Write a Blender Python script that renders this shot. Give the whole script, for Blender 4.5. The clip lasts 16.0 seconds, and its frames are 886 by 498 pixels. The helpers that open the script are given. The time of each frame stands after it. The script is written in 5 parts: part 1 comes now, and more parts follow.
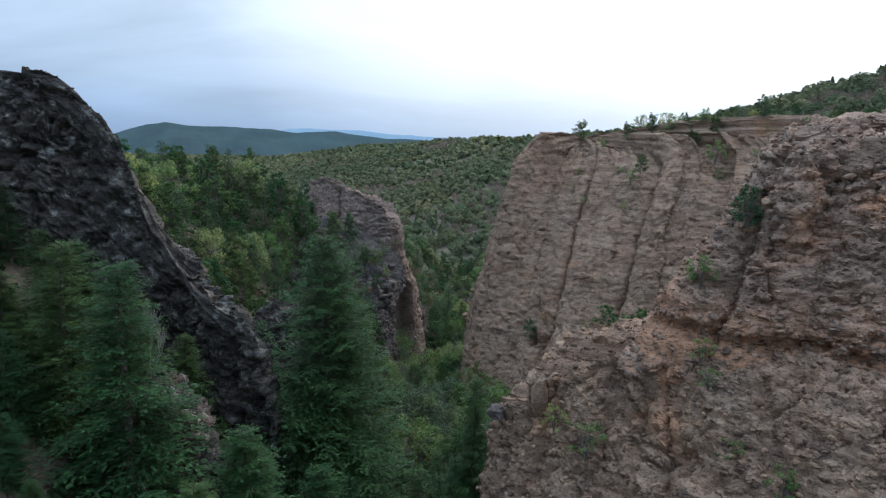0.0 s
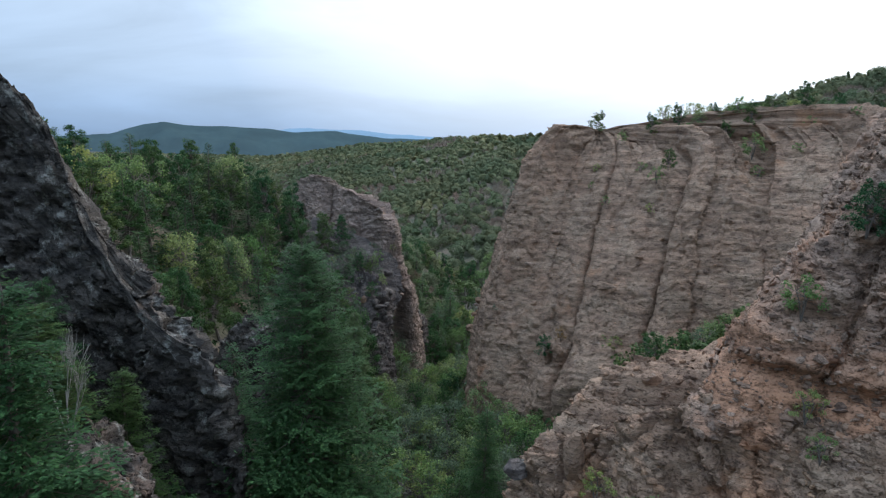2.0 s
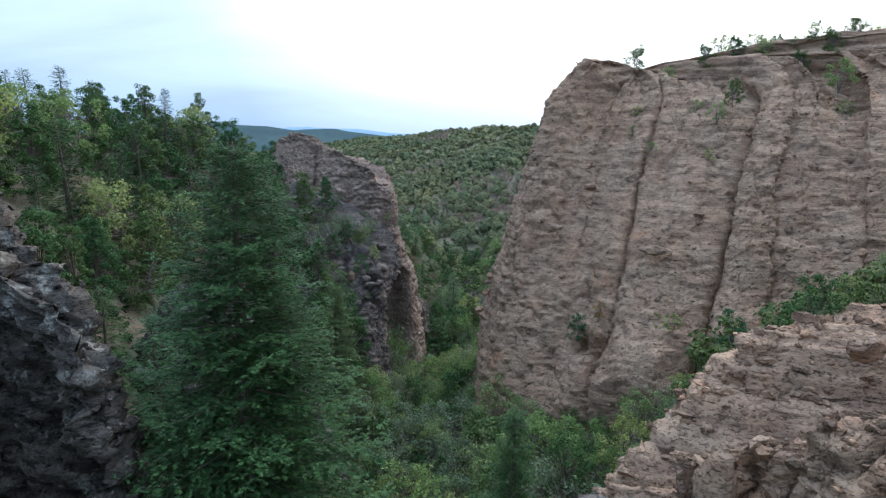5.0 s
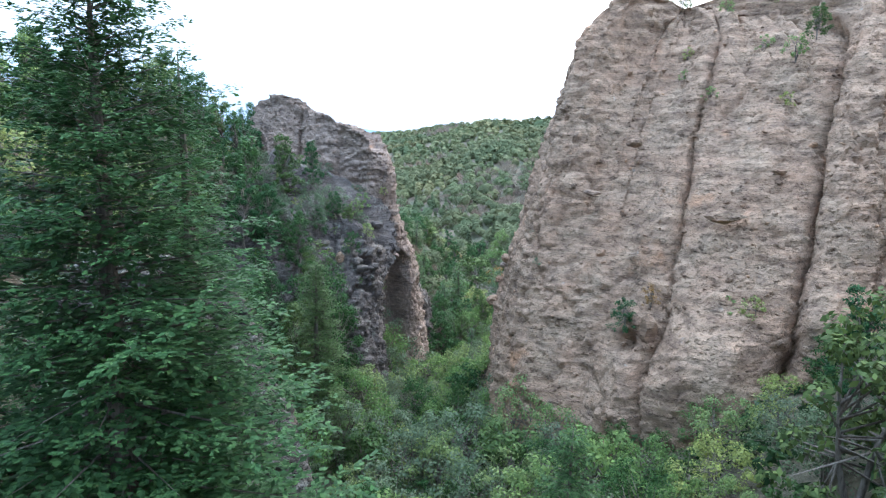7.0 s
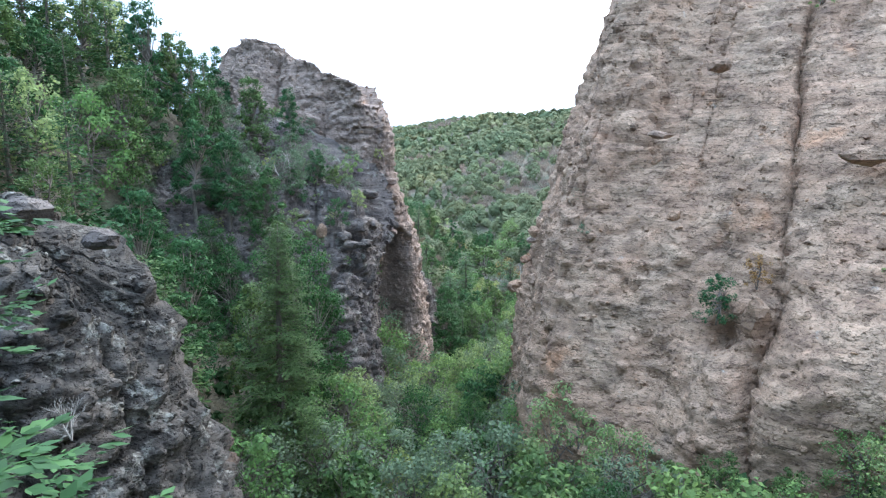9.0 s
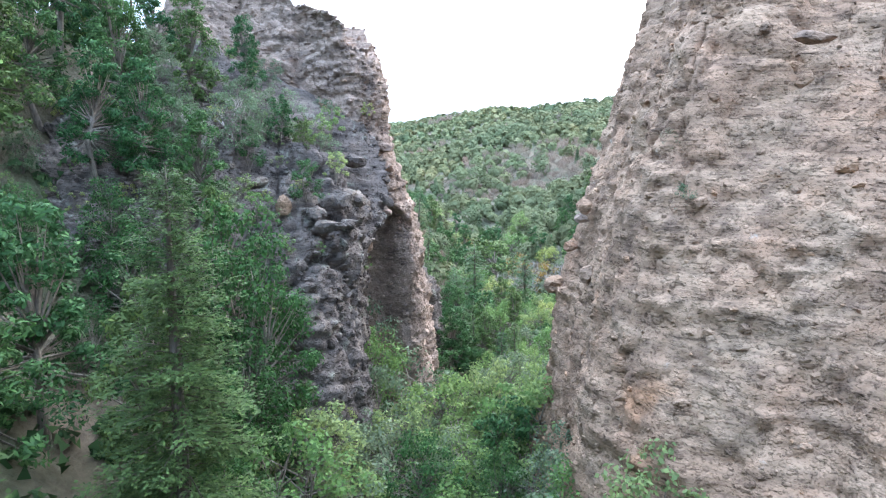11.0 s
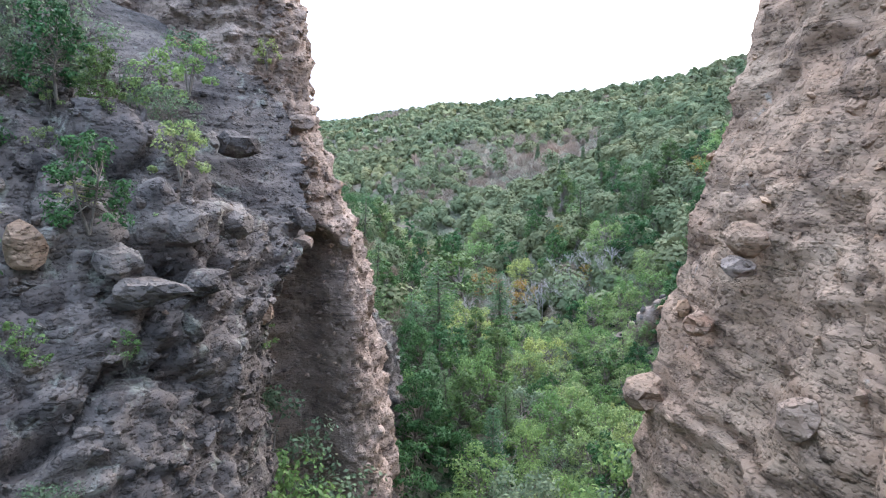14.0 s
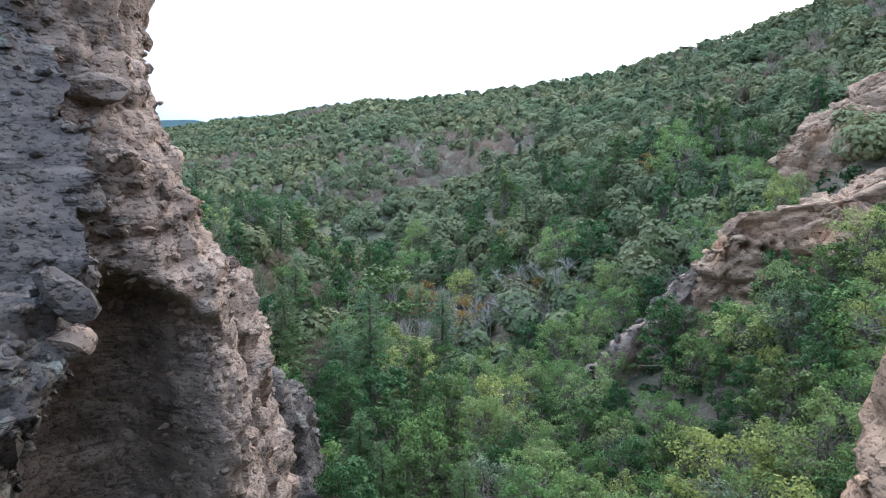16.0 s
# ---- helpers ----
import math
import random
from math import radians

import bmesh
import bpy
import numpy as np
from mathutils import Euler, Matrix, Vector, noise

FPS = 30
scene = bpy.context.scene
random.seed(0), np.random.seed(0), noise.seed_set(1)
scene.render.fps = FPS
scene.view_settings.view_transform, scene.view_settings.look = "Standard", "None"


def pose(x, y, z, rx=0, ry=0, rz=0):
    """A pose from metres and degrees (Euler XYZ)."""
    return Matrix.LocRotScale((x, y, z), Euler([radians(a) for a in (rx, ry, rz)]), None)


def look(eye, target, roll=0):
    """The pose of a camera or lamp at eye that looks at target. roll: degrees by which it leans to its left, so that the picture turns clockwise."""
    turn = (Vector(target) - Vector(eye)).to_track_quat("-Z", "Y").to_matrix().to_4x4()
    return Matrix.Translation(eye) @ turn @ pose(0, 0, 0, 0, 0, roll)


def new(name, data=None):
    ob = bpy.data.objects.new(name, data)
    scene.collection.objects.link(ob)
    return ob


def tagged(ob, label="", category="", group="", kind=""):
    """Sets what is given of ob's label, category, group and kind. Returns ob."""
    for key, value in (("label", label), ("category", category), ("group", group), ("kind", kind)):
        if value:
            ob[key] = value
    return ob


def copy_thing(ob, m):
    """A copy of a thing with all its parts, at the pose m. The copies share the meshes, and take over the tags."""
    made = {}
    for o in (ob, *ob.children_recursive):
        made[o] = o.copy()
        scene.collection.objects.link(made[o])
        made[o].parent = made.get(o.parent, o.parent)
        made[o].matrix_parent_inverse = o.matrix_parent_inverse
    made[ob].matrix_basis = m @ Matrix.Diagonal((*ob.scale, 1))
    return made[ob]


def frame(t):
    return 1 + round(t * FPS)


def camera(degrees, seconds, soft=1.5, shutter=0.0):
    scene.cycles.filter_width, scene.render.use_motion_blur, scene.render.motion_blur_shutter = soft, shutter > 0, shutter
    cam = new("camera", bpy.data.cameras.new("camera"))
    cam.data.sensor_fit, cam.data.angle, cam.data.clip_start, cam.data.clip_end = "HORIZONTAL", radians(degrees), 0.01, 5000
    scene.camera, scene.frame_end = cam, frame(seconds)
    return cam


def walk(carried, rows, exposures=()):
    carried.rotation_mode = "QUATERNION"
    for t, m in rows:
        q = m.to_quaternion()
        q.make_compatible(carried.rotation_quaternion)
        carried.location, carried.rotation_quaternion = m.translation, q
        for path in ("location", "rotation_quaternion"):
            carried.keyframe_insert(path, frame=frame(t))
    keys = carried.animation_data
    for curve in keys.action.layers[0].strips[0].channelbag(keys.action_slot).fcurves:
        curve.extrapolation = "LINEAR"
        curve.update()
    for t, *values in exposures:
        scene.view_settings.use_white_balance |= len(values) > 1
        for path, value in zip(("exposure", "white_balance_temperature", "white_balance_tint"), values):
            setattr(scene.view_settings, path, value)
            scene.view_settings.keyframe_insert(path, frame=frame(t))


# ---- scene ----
cam = camera(70.5, 16.0, soft=1.25)
METRES, EYE, TILT, LEAN, TURN = 100.0, 45.0, -9.6, 0.0, 0.0
ROWS = [
    (0.0, 0.0, 0.0, 0.0, -0.0, -0.0, -0.0),
    (0.5, -0.0006, 0.0264, 0.0046, 0.0, 0.0, 0.02),
    (1.0, -0.0015, 0.0513, 0.009, 0.0, -0.01, 0.04),
    (1.5, -0.0024, 0.0747, 0.0109, -0.01, -0.0, 0.04),
    (2.0, -0.0033, 0.0976, 0.0079, -0.03, -0.01, 0.04),
    (2.5, -0.0035, 0.1215, 0.0002, -0.04, -0.01, 0.04),
    (3.0, -0.0039, 0.1462, -0.0074, -0.05, -0.02, 0.05),
    (3.5, -0.0043, 0.1724, -0.0142, -0.04, -0.01, 0.04),
    (4.0, -0.0053, 0.1994, -0.0208, -0.03, -0.01, 0.05),
    (6.5, -0.0138, 0.3495, -0.0518, -0.04, -0.0, -0.0),
    (7.0, -0.0152, 0.3816, -0.0577, -0.03, 0.01, -0.02),
    (7.5, -0.0178, 0.415, -0.0638, -0.04, 0.03, -0.05),
    (8.0, -0.0205, 0.4491, -0.0697, -0.03, 0.03, -0.08),
    (8.5, -0.0217, 0.4839, -0.0752, 0.01, 0.04, -0.06),
    (9.0, -0.0229, 0.5196, -0.0805, 0.03, 0.03, -0.06),
    (11.5, -0.0324, 0.7006, -0.0881, 0.02, 0.03, -0.08),
    (12.0, -0.0348, 0.7351, -0.084, -0.37, 0.05, -0.02),
    (12.5, -0.0361, 0.7689, -0.08, -0.93, 0.05, 0.08),
    (13.0, -0.0377, 0.8028, -0.0758, -1.79, 0.0, 0.21),
    (13.5, -0.0381, 0.8351, -0.0717, -2.96, -0.0, 0.42),
    (14.0, -0.0374, 0.8668, -0.0677, -4.8, -0.05, 0.77),
    (14.5, -0.0361, 0.8981, -0.064, -6.65, -0.12, 1.09),
    (15.0, -0.0351, 0.9277, -0.0597, -8.01, -0.18, 1.3),
    (15.5, -0.0329, 0.9568, -0.0551, -9.6, -0.27, 1.57),
    (16.0, -0.0287, 0.985, -0.0506, -11.24, -0.37, 1.8),
]
EXPOSURES = [(0.0, -0.15, 6560, 10), (4.2, 0.02, 6560, 10), (6.3, 1.04, 6200, 8), (9.2, 1.42, 6200, 8), (11.5, 1.86, 6280, 12), (12.5, 1.76, 6280, 14), (14.0, 1.43, 6380, 14), (16.0, 0.92, 6250, 10)]
walk(cam, [(t, pose(0, 0, EYE, TILT, LEAN, TURN) @ pose(METRES * x, METRES * y, METRES * z, 90 + pitch, roll, yaw)) for t, x, y, z, yaw, pitch, roll in ROWS], EXPOSURES)

# ---- light: bright overcast evening, the sun behind thin cloud ahead to the right ----
SUN_AZ, SUN_EL = 38.0, 24.0     # degrees, clockwise from straight ahead; above the horizon
SUN_DIR = Vector((math.sin(radians(SUN_AZ)) * math.cos(radians(SUN_EL)), math.cos(radians(SUN_AZ)) * math.cos(radians(SUN_EL)), math.sin(radians(SUN_EL))))
sun = new("sun", bpy.data.lights.new("sun", "SUN"))
sun.data.energy, sun.data.angle, sun.data.color = 0.5, radians(20), (1.0, 0.93, 0.84)
sun.matrix_world = look(SUN_DIR * 200, (0, 0, 0))


def node(tree, kind, **values):
    n = tree.nodes.new(kind)
    for key, value in values.items():
        n.inputs[key].default_value = value
    return n


def ramp(tree, fac, stops, mode="LINEAR"):
    n = tree.nodes.new("ShaderNodeValToRGB")
    n.color_ramp.interpolation = mode
    while len(n.color_ramp.elements) < len(stops):
        n.color_ramp.elements.new(0.5)
    for e, (at, c) in zip(n.color_ramp.elements, stops):
        e.position, e.color = at, (*c, 1) if not isinstance(c, (int, float)) else (c, c, c, 1)
    tree.links.new(fac, n.inputs[0])
    return n.outputs[0]


def mix(tree, fac, a, b, mode="MIX"):
    n = tree.nodes.new("ShaderNodeMix")
    n.data_type, n.blend_type = "RGBA", mode
    for socket, value in ((n.inputs[0], fac), (n.inputs[6], a), (n.inputs[7], b)):
        if isinstance(value, (int, float)):
            socket.default_value = value
        elif isinstance(value, tuple):
            socket.default_value = (*value, 1)
        else:
            tree.links.new(value, socket)
    return n.outputs[2]


def math_node(tree, op, a, b=0.0, clamp=False):
    n = tree.nodes.new("ShaderNodeMath")
    n.operation, n.use_clamp = op, clamp
    for socket, value in zip(n.inputs, (a, b)):
        if isinstance(value, (int, float)):
            socket.default_value = value
        else:
            tree.links.new(value, socket)
    return n.outputs[0]


world = bpy.data.worlds.new("overcast_sky")
scene.world = world
world.use_nodes = True
wt = world.node_tree
wt.nodes.clear()
sky = wt.nodes.new("ShaderNodeTexSky")
sky.sky_type, sky.sun_disc = "NISHITA", False
sky.sun_elevation, sky.sun_rotation = radians(SUN_EL), radians(SUN_AZ)
where = wt.nodes.new("ShaderNodeTexCoord").outputs["Generated"]
stretch = node(wt, "ShaderNodeMapping", Scale=(1.0, 1.0, 4.5))
wt.links.new(where, stretch.inputs[0])
cloud = node(wt, "ShaderNodeTexNoise", Scale=1.7, Detail=6.0, Roughness=0.52, Distortion=0.5)
wt.links.new(stretch.outputs[0], cloud.inputs["Vector"])
toward = wt.nodes.new("ShaderNodeVectorMath")
toward.operation = "DOT_PRODUCT"
toward.inputs[1].default_value = SUN_DIR
wt.links.new(where, toward.inputs[0])
glow = ramp(wt, toward.outputs["Value"], [(0.0, 0.0), (0.55, 0.12), (0.8, 0.5), (1.0, 1.0)])
cloud_lit = mix(wt, glow, (0.43, 0.60, 0.83), (1.75, 1.72, 1.68))
up = wt.nodes.new("ShaderNodeSeparateXYZ")
wt.links.new(where, up.inputs[0])
cloud_lit = mix(wt, 1.0, cloud_lit, ramp(wt, up.outputs["Z"], [(0.0, (0.58, 0.72, 0.90)), (0.1, (0.92, 0.97, 1.02)), (0.3, (1.5, 1.5, 1.5)), (0.6, (2.4, 2.4, 2.4)), (1.0, (3.0, 3.0, 3.0))]), "MULTIPLY")
cloud_lit = mix(wt, 1.0, cloud_lit, ramp(wt, cloud.outputs[0], [(0.34, 0.80), (0.5, 0.97), (0.66, 1.12)]), "MULTIPLY")
cover = ramp(wt, cloud.outputs[0], [(0.36, 0.88), (0.62, 1.0)])
clear = mix(wt, 1.0, sky.outputs[0], (0.085, 0.085, 0.085), "MULTIPLY")
back = wt.nodes.new("ShaderNodeBackground")
wt.links.new(mix(wt, cover, clear, cloud_lit), back.inputs[0])
out = wt.nodes.new("ShaderNodeOutputWorld")
wt.links.new(back.outputs[0], out.inputs[0])


# ---- materials ----
def material(name):
    m = bpy.data.materials.new(name)
    m.use_nodes = True
    t = m.node_tree
    return m, t, t.nodes["Principled BSDF"]


def coords(t, scale=(1, 1, 1)):
    geo = t.nodes.new("ShaderNodeNewGeometry")
    mp = node(t, "ShaderNodeMapping", Scale=scale)
    t.links.new(geo.outputs["Position"], mp.inputs[0])
    return mp.outputs[0]


def noise_tex(t, vec, scale, detail=5.0, rough=0.55):
    n = node(t, "ShaderNodeTexNoise", Scale=scale, Detail=detail, Roughness=rough)
    t.links.new(vec, n.inputs["Vector"])
    return n.outputs[0]


def rock_material(name, tan, pale, dark, rust, rust_at, lichen, lichen_at, loose=False, band=None):
    """Conglomerate: a sandy matrix with pebbles, rust and lichen stains, dark water streaks, painted crevice shade."""
    m, t, b = material(name)
    flat = coords(t)
    tall = coords(t, (1, 1, 0.12))
    beds = coords(t, (0.12, 0.12, 1))
    base = mix(t, ramp(t, noise_tex(t, flat, 0.35), [(0.35, 0.0), (0.65, 1.0)]), tan, pale)
    base = mix(t, ramp(t, noise_tex(t, beds, 1.5, 6, 0.65), [(0.46, 0.0), (0.62, 0.8)]), base, tuple(c * 0.64 for c in tan))
    base = mix(t, ramp(t, noise_tex(t, tall, 0.9, 5), [(0.55, 0.0), (0.72, 0.45)]), base, dark)
    base = mix(t, ramp(t, noise_tex(t, flat, 0.16, 6, 0.62), [(rust_at, 0.0), (rust_at + 0.1, 0.75)]), base, rust)
    if band:
        split = t.nodes.new("ShaderNodeSeparateXYZ")
        t.links.new(flat, split.inputs[0])
        level = math_node(t, "ADD", split.outputs["Z"], math_node(t, "MULTIPLY", noise_tex(t, coords(t, (1, 1, 0.5)), 0.3, 5), 5.0))
        seam = ramp(t, math_node(t, "MULTIPLY", math_node(t, "SUBTRACT", level, band[0]), 1 / (band[1] - band[0]), True), [(0.0, 0.0), (0.12, 0.75), (0.45, 0.6), (1.0, 0.0)])
        base = mix(t, seam, base, rust)
    base = mix(t, ramp(t, noise_tex(t, flat, 0.8, 8, 0.7), [(lichen_at, 0.0), (lichen_at + 0.08, 0.8)]), base, lichen)
    height = None
    for scale, share, tall_by in ((1.5, 0.80, 0.12), (4.0, 0.50, 0.09), (9.0, 0.38, 0.055)):
        cells = node(t, "ShaderNodeTexVoronoi", Scale=scale, Randomness=1.0)
        t.links.new(coords(t, (1, 1, 1.35)), cells.inputs["Vector"])
        own = t.nodes.new("ShaderNodeSeparateColor")
        t.links.new(cells.outputs["Color"], own.inputs[0])
        proud = math_node(t, "GREATER_THAN", own.outputs[0], share)
        dome = ramp(t, cells.outputs["Distance"], [(0.0, 1.0), (0.30, 0.8), (0.46, 0.0)])
        stone = math_node(t, "MULTIPLY", proud, dome)
        face = ramp(t, own.outputs[1], [(0.0, 0.66), (0.4, 0.94), (0.75, 1.05), (1.0, 1.24)])
        base = mix(t, math_node(t, "MULTIPLY", math_node(t, "GREATER_THAN", stone, 0.15), 0.75), base, mix(t, 1.0, base, face, "MULTIPLY"))
        # a darker ring in the colour stands in for shade round proud stones
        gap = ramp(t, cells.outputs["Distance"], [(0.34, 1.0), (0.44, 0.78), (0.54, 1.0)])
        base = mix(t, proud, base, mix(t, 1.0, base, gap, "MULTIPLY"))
        lift = math_node(t, "MULTIPLY", stone, tall_by)
        height = lift if height is None else math_node(t, "ADD", height, lift)
    base = mix(t, 1.0, base, ramp(t, noise_tex(t, coords(t, (1, 1, 1.6)), 2.6, 8, 0.72), [(0.30, 0.88), (0.5, 1.0), (0.70, 1.10)]), "MULTIPLY")
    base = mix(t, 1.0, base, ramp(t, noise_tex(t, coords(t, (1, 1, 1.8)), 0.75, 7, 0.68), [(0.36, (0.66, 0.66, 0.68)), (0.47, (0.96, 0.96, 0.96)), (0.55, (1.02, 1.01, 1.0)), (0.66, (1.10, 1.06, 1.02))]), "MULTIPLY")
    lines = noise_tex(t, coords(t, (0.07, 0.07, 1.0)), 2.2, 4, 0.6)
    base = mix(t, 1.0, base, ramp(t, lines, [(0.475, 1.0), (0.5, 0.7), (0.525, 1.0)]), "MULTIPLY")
    if loose:
        info, geo = t.nodes.new("ShaderNodeObjectInfo"), t.nodes.new("ShaderNodeNewGeometry")
        own = math_node(t, "FRACT", math_node(t, "ADD", info.outputs["Random"], geo.outputs["Random Per Island"]))
        base = mix(t, 1.0, base, ramp(t, own, [(0.0, (0.55, 0.54, 0.55)), (0.5, (0.95, 0.95, 0.95)), (0.85, (1.1, 1.08, 1.06)), (1.0, (1.25, 1.14, 1.02))]), "MULTIPLY")
    b.inputs["Roughness"].default_value = 0.92
    b.inputs["Specular IOR Level"].default_value = 0.25
    # pits sink in the bump; their shade is also multiplied into the colour
    shaded_pits = math_node(t, "MULTIPLY", ramp(t, noise_tex(t, coords(t, (0.4, 0.4, 2.6)), 1.6, 5, 0.6), [(0.34, 0.0), (0.38, 1.0)]), ramp(t, noise_tex(t, coords(t, (1, 1, 2.4)), 5.0, 4, 0.6), [(0.35, 0.2), (0.41, 1.0)]))
    t.links.new(mix(t, 1.0, base, ramp(t, shaded_pits, [(0.0, 0.58), (1.0, 1.0)]), "MULTIPLY"), b.inputs["Base Color"])
    grit = math_node(t, "MULTIPLY", noise_tex(t, flat, 6.0, 7, 0.65), 0.06)
    chips = math_node(t, "MULTIPLY", shaded_pits, 0.16)
    bump = node(t, "ShaderNodeBump", Strength=0.75, Distance=1.0)
    t.links.new(math_node(t, "ADD", height, math_node(t, "ADD", grit, chips)), bump.inputs["Height"])
    t.links.new(bump.outputs[0], b.inputs["Normal"])
    return m


TAN = ((0.365, 0.229, 0.158), (0.385, 0.267, 0.189), (0.255, 0.172, 0.130), (0.47, 0.245, 0.140), 0.60, (0.40, 0.35, 0.30), 0.65)
RUST = ((0.385, 0.250, 0.183), (0.42, 0.300, 0.228), (0.22, 0.165, 0.14), (0.44, 0.215, 0.12), 0.52, (0.36, 0.33, 0.28), 0.64)
FIN_ = ((0.302, 0.219, 0.179), (0.352, 0.264, 0.219), (0.21, 0.165, 0.15), (0.40, 0.21, 0.12), 0.64, (0.32, 0.30, 0.27), 0.62)
GREY = ((0.102, 0.086, 0.083), (0.185, 0.152, 0.136), (0.062, 0.053, 0.054), (0.34, 0.16, 0.09), 0.69, (0.26, 0.26, 0.225), 0.57)
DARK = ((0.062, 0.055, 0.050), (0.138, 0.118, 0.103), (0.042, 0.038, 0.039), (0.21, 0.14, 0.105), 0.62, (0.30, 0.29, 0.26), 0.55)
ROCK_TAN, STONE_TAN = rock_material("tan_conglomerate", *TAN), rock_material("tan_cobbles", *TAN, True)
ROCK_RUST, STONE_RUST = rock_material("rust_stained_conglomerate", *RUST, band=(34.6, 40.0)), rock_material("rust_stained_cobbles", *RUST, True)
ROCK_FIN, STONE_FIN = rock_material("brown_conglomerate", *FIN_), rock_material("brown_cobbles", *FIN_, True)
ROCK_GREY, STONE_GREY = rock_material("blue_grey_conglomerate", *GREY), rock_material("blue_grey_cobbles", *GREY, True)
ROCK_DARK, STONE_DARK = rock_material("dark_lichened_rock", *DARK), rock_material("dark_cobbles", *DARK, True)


def ground_material():
    m, t, b = material("leaf_litter_and_soil")
    p = coords(t)
    c = mix(t, ramp(t, noise_tex(t, p, 0.12, 7, 0.6), [(0.42, 0.0), (0.60, 1.0)]), (0.072, 0.078, 0.045), (0.155, 0.118, 0.086))
    c = mix(t, 1.0, c, ramp(t, noise_tex(t, p, 1.3, 8, 0.7), [(0.3, 0.5), (0.7, 1.4)]), "MULTIPLY")
    t.links.new(c, b.inputs["Base Color"])
    b.inputs["Roughness"].default_value = 0.95
    bump = node(t, "ShaderNodeBump", Strength=0.8, Distance=0.5)
    t.links.new(noise_tex(t, p, 1.5, 8, 0.7), bump.inputs["Height"])
    t.links.new(bump.outputs[0], b.inputs["Normal"])
    return m


GROUND = ground_material()


def leaf_material(name, colours, through_light=0.35, rough=0.55, vary=1.0):
    """Foliage whose hue changes from plant to plant and from leaf to leaf."""
    m, t, b = material(name)
    who = t.nodes.new("ShaderNodeObjectInfo").outputs["Random"]
    leaf = t.nodes.new("ShaderNodeNewGeometry").outputs["Random Per Island"]
    n = len(colours)
    c = ramp(t, who, [(i / max(1, n - 1), col) for i, col in enumerate(colours)])
    c = mix(t, 1.0, c, ramp(t, leaf, [(0.0, tuple(1 - vary * q for q in (0.5, 0.45, 0.5))), (0.6, (1.0, 1.0, 1.0)), (1.0, tuple(1 + vary * q for q in (0.55, 0.45, 0.2)))]), "MULTIPLY")
    t.links.new(c, b.inputs["Base Color"])
    b.inputs["Roughness"].default_value = rough
    b.inputs["Specular IOR Level"].default_value = 0.12
    thin = t.nodes.new("ShaderNodeBsdfTranslucent")
    t.links.new(c, thin.inputs[0])
    both = t.nodes.new("ShaderNodeMixShader")
    both.inputs[0].default_value = through_light
    t.links.new(b.outputs[0], both.inputs[1])
    t.links.new(thin.outputs[0], both.inputs[2])
    t.links.new(both.outputs[0], t.nodes["Material Output"].inputs[0])
    return m


# same needles as TALL_NEEDLES, with deep canyon shade put into a darker colour
SHADED_FIR = leaf_material("shaded_fir_needles", [(0.036, 0.094, 0.042), (0.046, 0.104, 0.040), (0.070, 0.116, 0.040)], 0.25)
LIGHT_FIR = leaf_material("light_fir_needles", [(0.078, 0.126, 0.048), (0.078, 0.126, 0.048)], 0.25)
TALL_NEEDLES = leaf_material("lit_fir_needles", [(0.056, 0.122, 0.050), (0.056, 0.122, 0.050)], 0.25)
PINE = leaf_material("pine_and_juniper_needles", [(0.036, 0.098, 0.042), (0.055, 0.114, 0.040), (0.090, 0.130, 0.046)], 0.28)
OAK = leaf_material("oak_leaves", [(0.120, 0.215, 0.078), (0.180, 0.265, 0.098), (0.225, 0.285, 0.130), (0.290, 0.325, 0.110)], 0.48, vary=0.7)
MAPLE = leaf_material("maple_leaves", [(0.034, 0.092, 0.031), (0.052, 0.110, 0.038)], 0.35)
LITTER = leaf_material("undergrowth_leaves", [(0.036, 0.075, 0.030), (0.036, 0.075, 0.030)], 0.3)
SAGE = leaf_material("grey_green_leaves", [(0.115, 0.165, 0.100), (0.155, 0.195, 0.125)], 0.35, vary=0.6)
AUTUMN = leaf_material("autumn_leaves", [(0.300, 0.200, 0.040), (0.290, 0.165, 0.070)], 0.4)


def woods_material(name, deep, bright, vary=0.35):
    """Far foliage: one tree differs from the next by its own tint, and whole stands from others."""
    m = leaf_material(name, [(1.0, 1.0, 1.0), (1.0, 1.0, 1.0)], 0.22, vary=vary)
    t = m.node_tree
    b = t.nodes["Principled BSDF"]
    was = b.inputs["Base Color"].links[0].from_socket
    own = t.nodes.new("ShaderNodeAttribute")
    own.attribute_name = "tint"
    hue = mix(t, own.outputs["Fac"], deep, bright)
    stand = ramp(t, noise_tex(t, coords(t), 0.03, 4, 0.6), [(0.35, (0.85, 0.97, 0.95)), (0.5, (1.0, 1.0, 1.0)), (0.66, (1.18, 1.06, 1.0))])
    c = mix(t, 1.0, mix(t, 1.0, was, hue, "MULTIPLY"), stand, "MULTIPLY")
    t.links.new(c, b.inputs["Base Color"])
    for n in t.nodes:
        if n.type == "BSDF_TRANSLUCENT":
            t.links.new(c, n.inputs[0])
    b.inputs["Specular IOR Level"].default_value = 0.1
    b.inputs["Roughness"].default_value = 0.8
    return m


